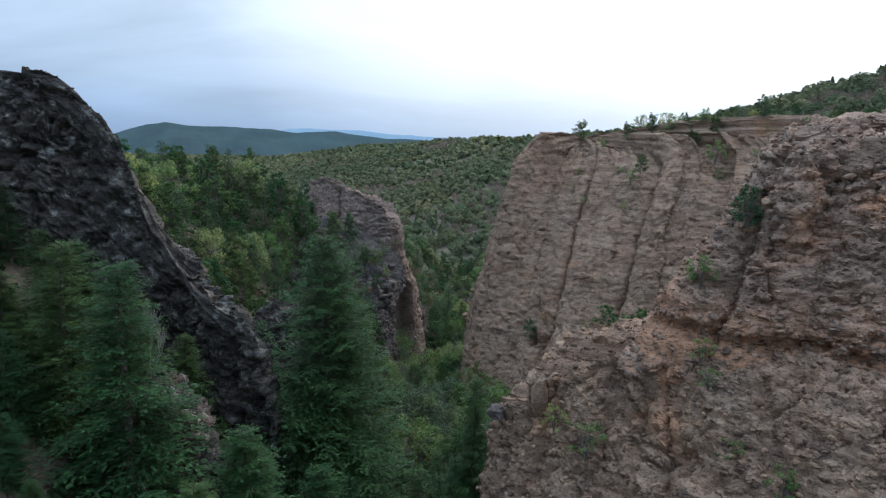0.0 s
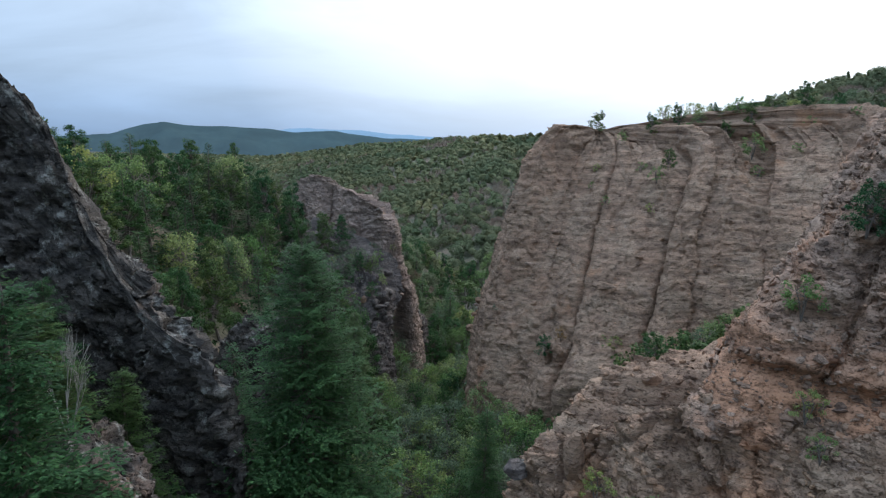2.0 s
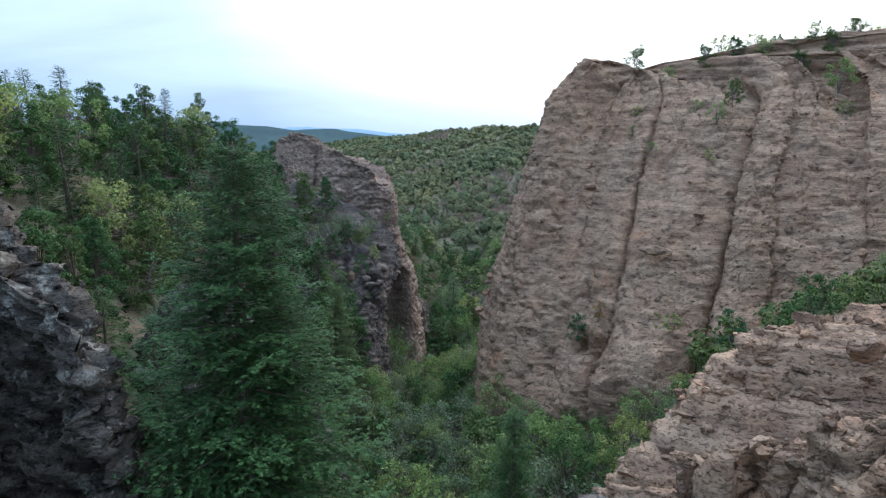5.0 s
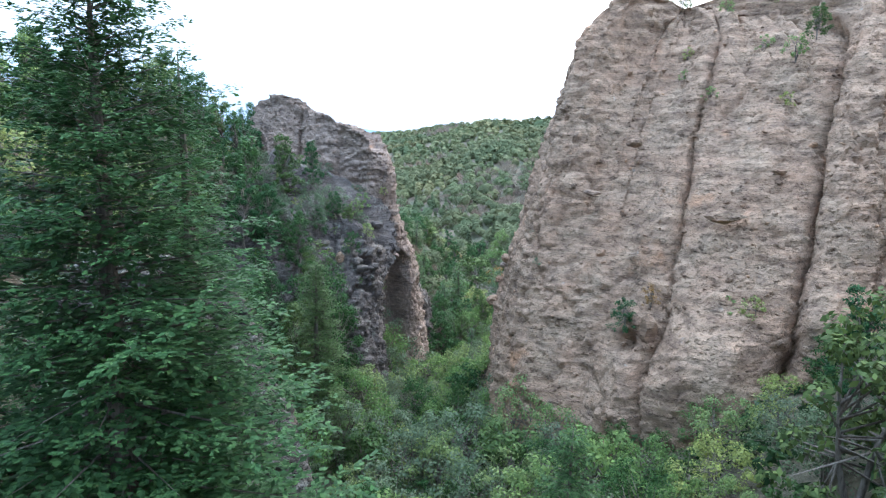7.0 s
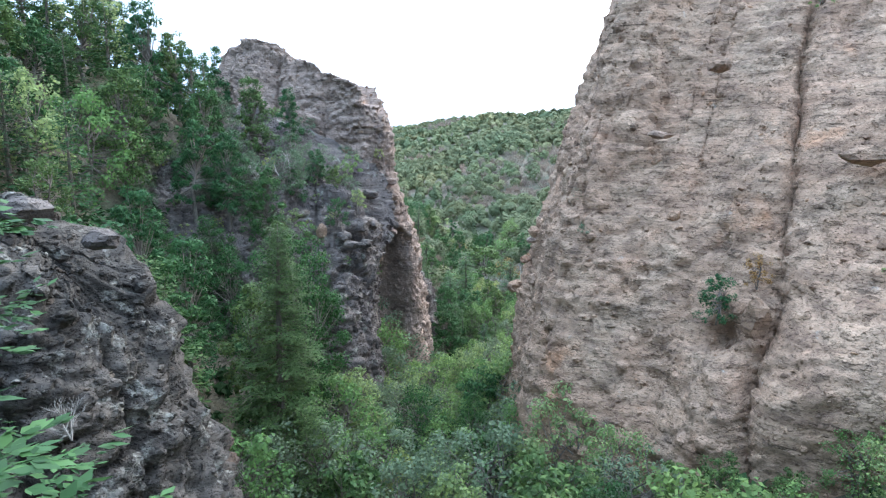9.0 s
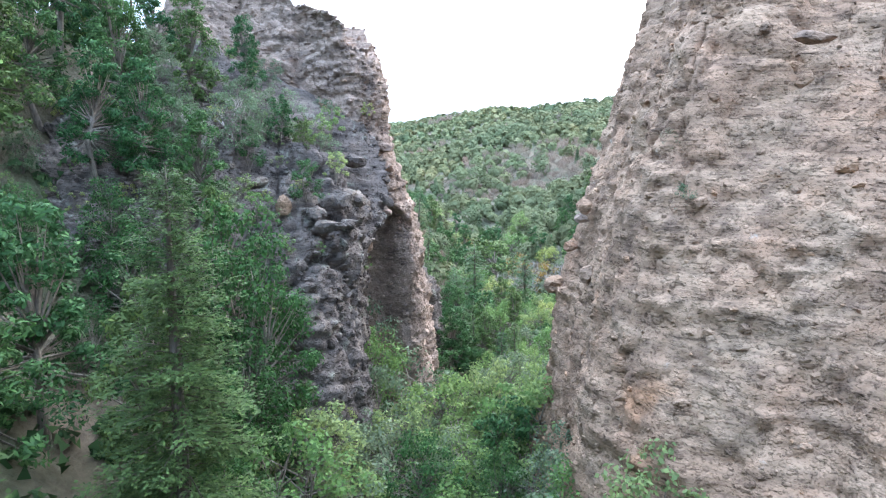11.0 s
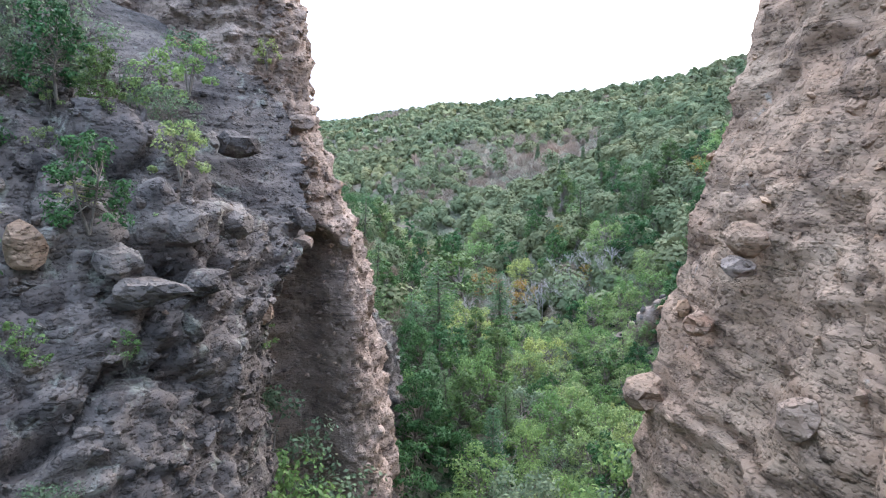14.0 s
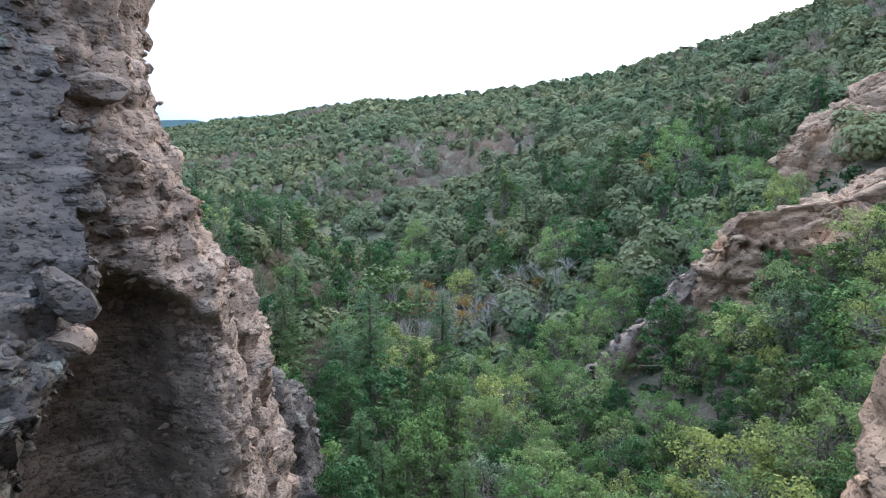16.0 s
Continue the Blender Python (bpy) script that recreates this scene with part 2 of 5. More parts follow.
WOODS = {
    "juniper": woods_material("far_juniper_foliage", (0.112, 0.134, 0.074), (0.158, 0.174, 0.098), 0.2),
    "oak": woods_material("far_oak_foliage", (0.148, 0.172, 0.090), (0.208, 0.212, 0.118), 0.2),
    "pine": woods_material("far_conifer_foliage", (0.076, 0.102, 0.058), (0.112, 0.134, 0.074), 0.2),
    "bare": woods_material("far_leafless_twigs", (0.195, 0.155, 0.135), (0.26, 0.205, 0.165), 0.15)}


def bark_material(name, dark, light):
    m, t, b = material(name)
    p = coords(t, (1, 1, 0.2))
    c = mix(t, ramp(t, noise_tex(t, p, 9.0, 6, 0.7), [(0.35, 0.0), (0.65, 1.0)]), dark, light)
    t.links.new(c, b.inputs["Base Color"])
    b.inputs["Roughness"].default_value = 0.9
    bump = node(t, "ShaderNodeBump", Strength=0.7, Distance=0.05)
    t.links.new(noise_tex(t, p, 14.0, 6, 0.7), bump.inputs["Height"])
    t.links.new(bump.outputs[0], b.inputs["Normal"])
    return m


BARK = bark_material("grey_brown_bark", (0.07, 0.055, 0.045), (0.20, 0.17, 0.145))
DEADWOOD = bark_material("weathered_deadwood", (0.20, 0.18, 0.165), (0.40, 0.37, 0.34))


def hazed_distance_material(name, colour, haze, glow_by):
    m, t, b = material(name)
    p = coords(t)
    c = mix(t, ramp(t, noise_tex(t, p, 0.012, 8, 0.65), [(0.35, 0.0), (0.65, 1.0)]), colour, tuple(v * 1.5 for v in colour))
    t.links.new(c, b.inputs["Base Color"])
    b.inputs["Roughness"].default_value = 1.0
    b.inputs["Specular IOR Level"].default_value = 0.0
    # distance haze is painted on as a faint blue emission
    b.inputs["Emission Color"].default_value = (*haze, 1)
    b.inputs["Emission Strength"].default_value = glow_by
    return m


# ---- noise on arrays ----
def hashed(ix, iy, iz, seed):
    h = (ix.astype(np.int64) * 374761393 + iy.astype(np.int64) * 668265263 + iz.astype(np.int64) * 1274126177 + seed * 974711) & 0xFFFFFFFF
    h = ((h ^ (h >> 13)) * 1274126177) & 0xFFFFFFFF
    h = ((h ^ (h >> 16)) * 2246822519) & 0xFFFFFFFF
    return ((h ^ (h >> 15)) & 0xFFFFFF) / float(0xFFFFFF)


def value_noise(p, seed=0):
    i = np.floor(p)
    f = p - i
    i = i.astype(np.int64)
    u = f * f * f * (f * (f * 6 - 15) + 10)
    total = 0
    for dx in (0, 1):
        wx = u[:, 0] if dx else 1 - u[:, 0]
        for dy in (0, 1):
            wy = u[:, 1] if dy else 1 - u[:, 1]
            for dz in (0, 1):
                wz = u[:, 2] if dz else 1 - u[:, 2]
                total = total + wx * wy * wz * hashed(i[:, 0] + dx, i[:, 1] + dy, i[:, 2] + dz, seed)
    return total * 2 - 1


def fbm(p, octaves=4, seed=0, gain=0.5):
    total, amp = 0, 1.0
    for o in range(octaves):
        total = total + amp * value_noise(p * 2.03 ** o + 17.3 * o, seed + o)
        amp *= gain
    return total


def cells_at(p, seed=0):
    """Distance to the nearest scattered point, and that point's own random number."""
    i = np.floor(p).astype(np.int64)
    best, own = np.full(len(p), 9.0), np.zeros(len(p))
    for dx in (-1, 0, 1):
        for dy in (-1, 0, 1):
            for dz in (-1, 0, 1):
                c = i + (dx, dy, dz)
                q = c + np.stack([hashed(c[:, 0], c[:, 1], c[:, 2], seed + k) for k in (1, 2, 3)], 1)
                d = np.linalg.norm(p - q, axis=1)
                near = d < best
                best = np.where(near, d, best)
                own = np.where(near, hashed(c[:, 0], c[:, 1], c[:, 2], seed + 9), own)
    return best, own


def blocks_at(p, seed=0):
    """Jointed blocks: how far a place is from the nearest joint, and its block's own random number."""
    i = np.floor(p).astype(np.int64)
    best, next_, own = np.full(len(p), 9.0), np.full(len(p), 9.0), np.zeros(len(p))
    for dx in (-1, 0, 1):
        for dy in (-1, 0, 1):
            for dz in (-1, 0, 1):
                c = i + (dx, dy, dz)
                q = c + np.stack([hashed(c[:, 0], c[:, 1], c[:, 2], seed + k) for k in (1, 2, 3)], 1)
                d = np.abs(p - q) @ np.array([0.75, 0.75, 1.0])
                near = d < best
                next_ = np.where(near, best, np.minimum(next_, d))
                best = np.where(near, d, best)
                own = np.where(near, hashed(c[:, 0], c[:, 1], c[:, 2], seed + 9), own)
    return next_ - best, own


def smooth(a, b, x):
    t = np.clip((x - a) / (b - a), 0, 1)
    return t * t * (3 - 2 * t)


def mesh_of(name, verts, faces, mat=None, smooth_shade=True):
    """A mesh from an array of places and an array of triangles or of quads."""
    verts, faces = np.asarray(verts, dtype=np.float32), np.asarray(faces, dtype=np.int32)
    me = bpy.data.meshes.new(name)
    k = faces.shape[1]
    me.vertices.add(len(verts))
    me.vertices.foreach_set("co", verts.ravel())
    me.loops.add(faces.size)
    me.loops.foreach_set("vertex_index", faces.ravel())
    me.polygons.add(len(faces))
    me.polygons.foreach_set("loop_start", np.arange(0, faces.size, k, dtype=np.int32))
    me.polygons.foreach_set("use_smooth", np.full(len(faces), smooth_shade))
    me.update(calc_edges=True)
    me.validate()
    if mat:
        me.materials.append(mat)
    return me


def grid_faces(rows, cols, closed):
    r, c = np.meshgrid(np.arange(rows - 1), np.arange(cols if closed else cols - 1), indexing="ij")
    r, c = r.ravel(), c.ravel()
    n = (c + 1) % cols
    return np.stack([r * cols + c, r * cols + n, (r + 1) * cols + n, (r + 1) * cols + c], 1)


# ---- the ground: one sheet from the creek to the horizon ----
CREEK_Y, CREEK_X = [-60, 40, 85, 105, 140, 200, 300], [-3, -2, -2, -1, 2, 8, 0]
FLOOR_Y, FLOOR_Z = [-200, -60, 0, 40, 80, 110, 140, 200, 300, 500, 900], [40, 24, 17, 9, 5, 2, 0.5, -2, -4, -8, -15]
RIM_Y, RIM_Z = [0, 50, 85, 110, 135, 180, 300], [44, 43, 37, 34.5, 24, 10, -2]
RIDGE_AZ = [-60, -25, -8, 4, 22, 44, 70, 100]
RIDGE_R, RIDGE_H, RIDGE_FOOT = [900, 900, 650, 430, 330, 240, 170, 120], [-10, 6, 41, 45, 51, 67, 75, 72], [300, 260, 150, 110, 40, 14, 14, 20]


def ground_at(x, y):
    x, y = np.asarray(x, float), np.asarray(y, float)
    xc, zc = np.interp(y, CREEK_Y, CREEK_X), np.interp(y, FLOOR_Y, FLOOR_Z)
    d = x - xc
    right = np.minimum(zc + 0.2 * np.maximum(d, 0) + np.interp(y, [55, 72], [0.60, 0.40]) * np.maximum(d - 3, 0), 44.2 + 0.05 * (x - 25) + 0.16 * np.maximum(x - 52, 0))
    left = np.minimum(zc + 0.2 * np.maximum(-d, 0) + 0.8 * np.maximum(-d - 6, 0), np.interp(y, RIM_Y, RIM_Z) + 0.03 * (-x - 40))
    gorge = np.where(d > 0, right, left)
    # the tops of the two crags on the right bank
    plate = 43.6 + 0.05 * np.maximum(x - 25, -6) + 0.16 * np.maximum(x - 52, 0)
    over = smooth(21, 28, x) * smooth(97, 101, y + 0.2 * np.maximum(x - 27, 0)) * (1 - smooth(100, 105, y))
    over = np.maximum(over, smooth(26, 32, x) * smooth(36, 40, y) * (1 - smooth(41, 46, y)))
    gorge = gorge + (plate - gorge) * np.clip(over, 0, 1) * (plate > gorge)
    # the wooded hills down the valley
    ex, ey = x + 3, y - 96
    r, az = np.hypot(ex, ey), np.degrees(np.arctan2(ex, ey))
    R, H, F = (np.interp(az, RIDGE_AZ, v) for v in (RIDGE_R, RIDGE_H, RIDGE_FOOT))
    s = np.clip((r - F) / (R - F), 0, None)
    foot = np.interp(y, FLOOR_Y, FLOOR_Z)
    hill = np.where(s < 1, foot + (H - foot) * (s * (1.25 - 0.25 * s)), H - 0.05 * (r - R))
    hill = np.maximum(hill, -40 - 0 * r)
    spurs = fbm(np.stack([x * 0.012, y * 0.012, 0 * x], -1).reshape(-1, 3), 3, 5).reshape(x.shape) * 9 * np.clip(s, 0, 1) * (1 - 0.7 * np.clip(s, 0, 1))
    north = smooth(104, 128, y)
    side = np.where(d > 0, hill + spurs, np.maximum(left, hill + spurs * 0.6))
    z = gorge * (1 - north) + side * north
    z = z + 7 * np.exp(-((x + 26) ** 2 + (y - 108) ** 2) / 120)
    rough = fbm(np.stack([x * 0.15, y * 0.15, 0 * x], -1).reshape(-1, 3), 4, 11).reshape(x.shape)
    return z + 0.7 * rough * np.clip(1 - r / 1500, 0, 1)


def graded(lo, hi, step, far_lo, far_hi):
    mid = list(np.arange(lo, hi + step / 2, step))
    g = step
    while mid[-1] < far_hi:
        g *= 1.12
        mid.append(mid[-1] + g)
    g = step
    while mid[0] > far_lo:
        g *= 1.12
        mid.insert(0, mid[0] - g)
    return np.array(mid)


gx, gy = np.meshgrid(graded(-75, 90, 1.3, -4300, 4300), graded(0, 190, 1.3, -4300, 4300), indexing="xy")
ground = new("ground", mesh_of("ground", np.stack([gx, gy, ground_at(gx, gy)], -1).reshape(-1, 3), grid_faces(*gx.shape, False), GROUND))
tagged(ground, "brown soil and leaf litter of the canyon and hills", "ground", kind="structure")

# ---- crags ----
FOOTPRINTS = []
SURFACES = {}


def ring(points, step, seen):
    """A closed smooth curve through the columns, sampled about every step metres on the seen sides, wider on the others."""
    pts = np.array(points, float)
    n, rows = len(pts), []
    for i in range(n):
        p0, p1, p2, p3 = (pts[(i + k) % n] for k in (-1, 0, 1, 2))
        length = max(np.linalg.norm((p2 - p1)[:2]), np.linalg.norm((p2 - p1)[2:4]))
        for t in np.arange(0, 1, 1 / max(2, round(length / (step if i in seen else 1.2)))):
            rows.append(0.5 * (2 * p1 + (p2 - p0) * t + (2 * p0 - 5 * p1 + 4 * p2 - p3) * t * t + (3 * p1 - p0 - 3 * p2 + p3) * t ** 3))
            rows[-1] = np.append(rows[-1], i + t)
    return np.array(rows)


def crag(name, label, columns, mat, step=0.3, bend=1.5, seed=0, ribs=1.0, lumps=1.0, cap=22, carve=None, seen=range(99), cracks=(), spots=(), steps=0.0, notch=1.1, beds=0.5, heart=None, blocky=1.0, quiet=None, chips=1.0, rounding=0.5):
    """A rock mass between a foot ring and a rim ring: columns of (foot x, y, rim x, y, foot z, rim z)."""
    c = ring(columns, step, seen)
    c[:, 5] += notch * fbm(np.stack([c[:, 2] * 0.35, c[:, 3] * 0.35, 0 * c[:, 2]], 1), 3, seed + 70)
    height = (c[:, 5] - c[:, 4]).max()
    rows = max(12, int(height / step))
    v = np.linspace(0, 1, rows)[:, None]
    k = v ** bend
    x, y = c[:, 0] + (c[:, 2] - c[:, 0]) * k, c[:, 1] + (c[:, 3] - c[:, 1]) * k
    z = c[:, 4] + (c[:, 5] - c[:, 4]) * v
    mid = np.array(heart or np.array(columns, float)[:, 2:4].mean(0))
    reach = np.hypot(mid[0] - c[:, 2], mid[1] - c[:, 3])
    lean = rounding * np.clip((v - 0.9) / 0.1, 0, 1) ** 2 / np.maximum(reach, 3.0)
    x, y = x + (mid[0] - c[:, 2]) * lean, y + (mid[1] - c[:, 3]) * lean
    top_z = c[:, 5].mean()
    inward = np.linspace(0, 1, cap + 1)[1:, None] ** 2.0
    x, y = np.vstack([x, x[-1] + (mid[0] - x[-1]) * inward]), np.vstack([y, y[-1] + (mid[1] - y[-1]) * inward])
    z = np.vstack([z, c[:, 5] + (top_z - c[:, 5]) * inward ** 2 + 0.5 * np.sin(inward * 1.5)])
    p = np.stack([x, y, z], -1)
    du, dv = np.roll(p, -1, 1) - np.roll(p, 1, 1), np.concatenate([np.gradient(p[:rows], axis=0), np.gradient(p[rows:], axis=0)])
    nrm = np.cross(du, dv)
    nrm /= np.linalg.norm(nrm, axis=-1, keepdims=True) + 1e-9
    out, flipped = p[:, :, :2] - c[:, :2].mean(0), False
    if (nrm[: rows // 2, :, :2] * out[: rows // 2]).sum() < 0:
        nrm, flipped = -nrm, True
    p, nrm = p.reshape(-1, 3), nrm.reshape(-1, 3)
    w = p + 0.6 * np.stack([value_noise(p * 0.5, seed + 40 + a) for a in range(3)], 1)
    flute = np.abs(fbm(w * (0.12, 0.12, 0.016), 2, seed + 1))
    rib = np.abs(fbm(w * (0.40, 0.40, 0.06), 2, seed + 7))
    joint = 1 - np.abs(fbm(w * (0.05, 0.05, 0.33), 2, seed + 17))
    layer = w[:, 2] * 0.8 + 0.9 * fbm(w * (0.08, 0.08, 0.1), 2, seed + 12)
    which = np.floor(layer)
    ledge = (layer - which) ** 3 * hashed(which.astype(np.int64), which.astype(np.int64), which.astype(np.int64) * 0, seed + 3)
    ledge = ledge * (0.35 + 0.65 * value_noise(p * 0.3, seed + 15))
    lump = fbm(p * (0.35, 0.35, 0.5), 4, seed + 20, 0.5)
    fine = fbm(p * (1.6, 1.6, 2.2), 3, seed + 25, 0.6)
    d1, own1 = cells_at(p * (0.9, 0.9, 1.4), seed + 30)
    d2, own2 = cells_at(p * (2.0, 2.0, 2.8), seed + 35)
    cobble = np.minimum(np.maximum(0, 0.42 - d1) * 1.6, 0.30) * (own1 > 0.86) + np.minimum(np.maximum(0, 0.42 - d2) * 1.1, 0.18) * (own2 > 0.66)
    hollow = np.minimum(np.maximum(0, 0.5 - d2), 0.3) * (own2 < 0.07) * 1.1
    calm = np.concatenate([np.repeat(1 - smooth(0.95, 1.0, v[:, 0]), len(c)), np.zeros(cap * len(c))])
    push = ribs * (0.9 * np.minimum(flute, 0.55) - 0.3 + 0.3 * rib - 0.08 - calm * 0.25 * np.clip(joint - 0.93, 0, 1) * 12 + calm * 0.35 * ledge) + lumps * (0.22 * lump + 0.08 * fine) + 0.8 * cobble - 0.6 * calm * hollow
    gap1, own3 = blocks_at(w * (0.17, 0.17, 0.085) + 0.10 * lump[:, None], seed + 90)
    gap2, own4 = blocks_at(w * (0.50, 0.50, 0.42) + 0.12 * lump[:, None], seed + 95)
    gap3, own5 = blocks_at(w * (1.15, 1.15, 1.3) + 0.10 * fine[:, None], seed + 99)
    open1 = smooth(-0.2, 0.5, value_noise(p * 0.11, seed + 97))
    push = push + blocky * (0.9 * (own3 - 0.5) - 1.15 * open1 * np.exp(-gap1 / 0.05) + 0.34 * (own4 - 0.5) - 0.30 * np.exp(-gap2 / 0.075) + chips * (0.20 * (own5 - 0.5) - 0.15 * np.exp(-gap3 / 0.10)))
    bed = w[:, 2] * 1.05 + 0.7 * fbm(w * (0.10, 0.10, 0.15), 2, seed + 81)
    own = np.floor(bed)
    slab = 1 - np.abs(2 * (bed - own) - 1) ** 5
    stretch_ = np.floor(w[:, 0] * 0.22 + w[:, 1] * 0.22 + 0.8 * hashed(own.astype(np.int64), own.astype(np.int64) * 0, own.astype(np.int64) * 0, seed + 5)).astype(np.int64)
    proud = hashed(own.astype(np.int64), stretch_, stretch_ * 0, seed + 83)
    worn = smooth(-0.15, 0.25, value_noise(p * (0.22, 0.22, 0.45), seed + 84))
    push = push + calm * beds * ((slab - 0.8) * 0.5 * worn + 0.35 * (proud - 0.5))
    rim = np.concatenate([np.repeat(1 - 0.75 * smooth(0.955, 1.0, v[:, 0]), len(c)), np.full(cap * len(c), 0.25)])
    s_at = np.tile(c[:, 6], rows + cap)
    sway = fbm(p[:, 2:3] * (0.11, 0, 0) + seed, 3, seed + 50)
    big = fbm(p * 0.16, 3, seed + 60)
    push = push + steps * 1.3 * np.round(big * 2.5) / 2.5
    if cracks:
        edges = np.array([-9.0] + sorted(at for at, deep in cracks) + [99.0])
        depth = np.array([0.0] + [deep for at, deep in sorted(cracks)] + [0.0])
        where_s = s_at - 0.09 * sway - 0.02 * fine
        k = np.clip(np.searchsorted(edges, where_s) - 1, 0, len(edges) - 2)
        stand = np.random.default_rng(seed).uniform(-0.8, 0.8, len(edges))
        lo, hi = np.maximum(edges[k], where_s.min() - 0.4), np.minimum(edges[k + 1], where_s.max() + 0.4)
        f = np.clip((where_s - lo) / (hi - lo), 0, 1)
        side = np.where(f < 0.5, depth[k], depth[k + 1])
        push = push - (0.9 * np.abs(2 * f - 1) ** 2.4 + 1.3 * np.abs(2 * f - 1) ** 14) * side * (0.7 + 0.5 * value_noise(p * (0.1, 0.1, 0.12), seed + 51)) + stand[k] * np.minimum(depth[k], 1.0)
    for sx, sy, sz, radius, deep in spots:
        push = push - deep * np.exp(-(((p - (sx, sy, sz)) / radius) ** 2).sum(1))
    push = push * rim + (1 - rim) * (0.5 * fine + 0.6 * lump + cobble)
    if quiet:
        push = push * (1 - quiet(p)) + quiet(p) * (0.10 * lump + 0.04 * fine + 0.5 * cobble)
    moved = (nrm * push[:, None]).reshape(rows + cap, len(c), 3)
    fade = inward[:, :, None] ** 0.6
    moved[rows:] = moved[rows - 1] * (1 - fade) + moved[rows:] * fade * 0.6
    p = p + moved.reshape(-1, 3)
    if carve:
        p = carve(p)
    faces = grid_faces(rows + cap, len(c), True)
    ob = new(name, mesh_of(name, p, faces[:, ::-1] if flipped else faces, mat))
    tagged(ob, label, "rock")
    FOOTPRINTS.append(np.array([col[:2] for col in columns], float))
    SURFACES[ob.name] = (p, nrm, rows, len(c))
    return ob


def arch_at(x):
    return 20.9 - 0.22 * np.maximum(0, x + 8.0) ** 2


def alcove(p):
    """Hollows out the foot of the fin behind the shoulder's edge."""
    arch = arch_at(p[:, 0])
    deep = (1 - smooth(arch - 1.3, arch, p[:, 2])) * smooth(-13, -9.5, p[:, 0]) * (1 - smooth(-8.6, -4.9, p[:, 0])) * (1 - smooth(114.5, 117.5, p[:, 1]))
    p[:, 1] += 3.4 * deep
    p[:, 0] -= 0.62 * np.exp(-((p[:, 2] - 24.2) / 2.8) ** 2) * smooth(-11, -8, p[:, 0])
    return p


def alcove_calm(p):
    """The weathered-smooth back of the alcove."""
    return 0.85 * (1 - smooth(-1.0, 0.4, p[:, 2] - arch_at(p[:, 0]))) * smooth(-14, -11, p[:, 0]) * (1 - smooth(-6.4, -5.0, p[:, 0])) * (1 - smooth(114.0, 116.0, p[:, 1]))


def alcove_lip(p):
    """Cuts the shoulder back under its overhanging corner, so that the alcove's mouth arches."""
    edge = np.interp(p[:, 2], [2, 6, 10, 14, 16.5, 18.3, 19.3, 20.1, 20.8, 23], [-6.6, -7.6, -8.2, -8.55, -8.5, -8.1, -7.5, -6.8, -6.5, -6.9])
    edge = edge + 0.35 * fbm(p * (0.7, 0.7, 0.9), 3, 333)
    over = np.maximum(p[:, 0] - edge, 0) * smooth(100.5, 103.0, p[:, 1])
    p[:, 0] -= over
    return p


def tier_seam(p):
    """Undercuts the foot of the upper tier, so that it stands on a shadowed seam."""
    seam = np.exp(-((p[:, 2] - 33.6 - 0.5 * fbm(p * 0.2, 2, 77)) / 0.55) ** 2) * (p[:, 1] < 40)
    p[:, 1] += 0.8 * seam
    p[:, 0] += 0.4 * seam
    return p


main_wall = crag("cliff", "tall jointed tan conglomerate cliff rising from the creek", [
    (4.0, 103.8, 14.2, 107, 1, 43), (2.6, 96, 12.6, 99, 2, 45.3), (2.0, 86.5, 12.5, 95.6, 2, 45.6), (6.5, 80.5, 20, 97, 4, 45.8),
    (13, 75, 27, 93.5, 8, 45.5), (20, 73.5, 33, 90, 14, 44.9), (30, 73, 40, 90, 20, 45.2), (45, 71, 52, 86, 32, 46.4),
    (62, 85, 57, 92, 42, 47), (45, 112, 42, 104, 18, 45.5), (20, 111, 22, 105, 4, 45)], ROCK_TAN, 0.17, 1.5, 3, 1.0, 0.7, seen=range(7), beds=0.26, chips=0.4, blocky=0.36, notch=1.9, rounding=2.8, heart=(22.0, 101.0),
    cracks=[(3.1, 0.35), (3.68, 1.0), (4.88, 2.4), (5.5, 0.6), (6.15, 1.1)],
    spots=[(11.9, 81.0, 18.6, 0.8, 2.0), (12.5, 78, 15, 3.5, -1.6), (17, 76.5, 18, 3.5, -1.8), (23, 75, 21, 3.0, -1.4), (18.7, 80, 28.0, 0.9, -1.0), (14.2, 87, 33.4, 0.8, -0.9), (14.0, 86.5, 32.3, 0.6, 0.8)])
near_low = crag("rock_buttress", "broad tan conglomerate buttress with a ledge on top", [
    (1.5, 45.5, 4.3, 43.5, 7, 25.4), (2.5, 38, 7.6, 40.3, 10, 30), (8, 30, 12, 37, 14, 32.8), (14, 24, 16, 33, 18, 33), (24, 20, 24, 30, 24, 33.5),
    (40, 24, 38, 34, 30, 34), (36, 50, 34, 44, 24, 34), (14, 52, 14, 45.5, 12, 32), (6, 50.5, 8, 44.5, 8, 29)], ROCK_TAN, 0.18, 1.2, 61, 0.3, notch=0.7, beds=0.22, chips=1.3, seen=(0, 1, 2, 3, 4, 7, 8), cracks=[(0.75, 1.3), (1.05, 0.7), (1.7, 0.5), (2.3, 0.7), (3.2, 0.6)])
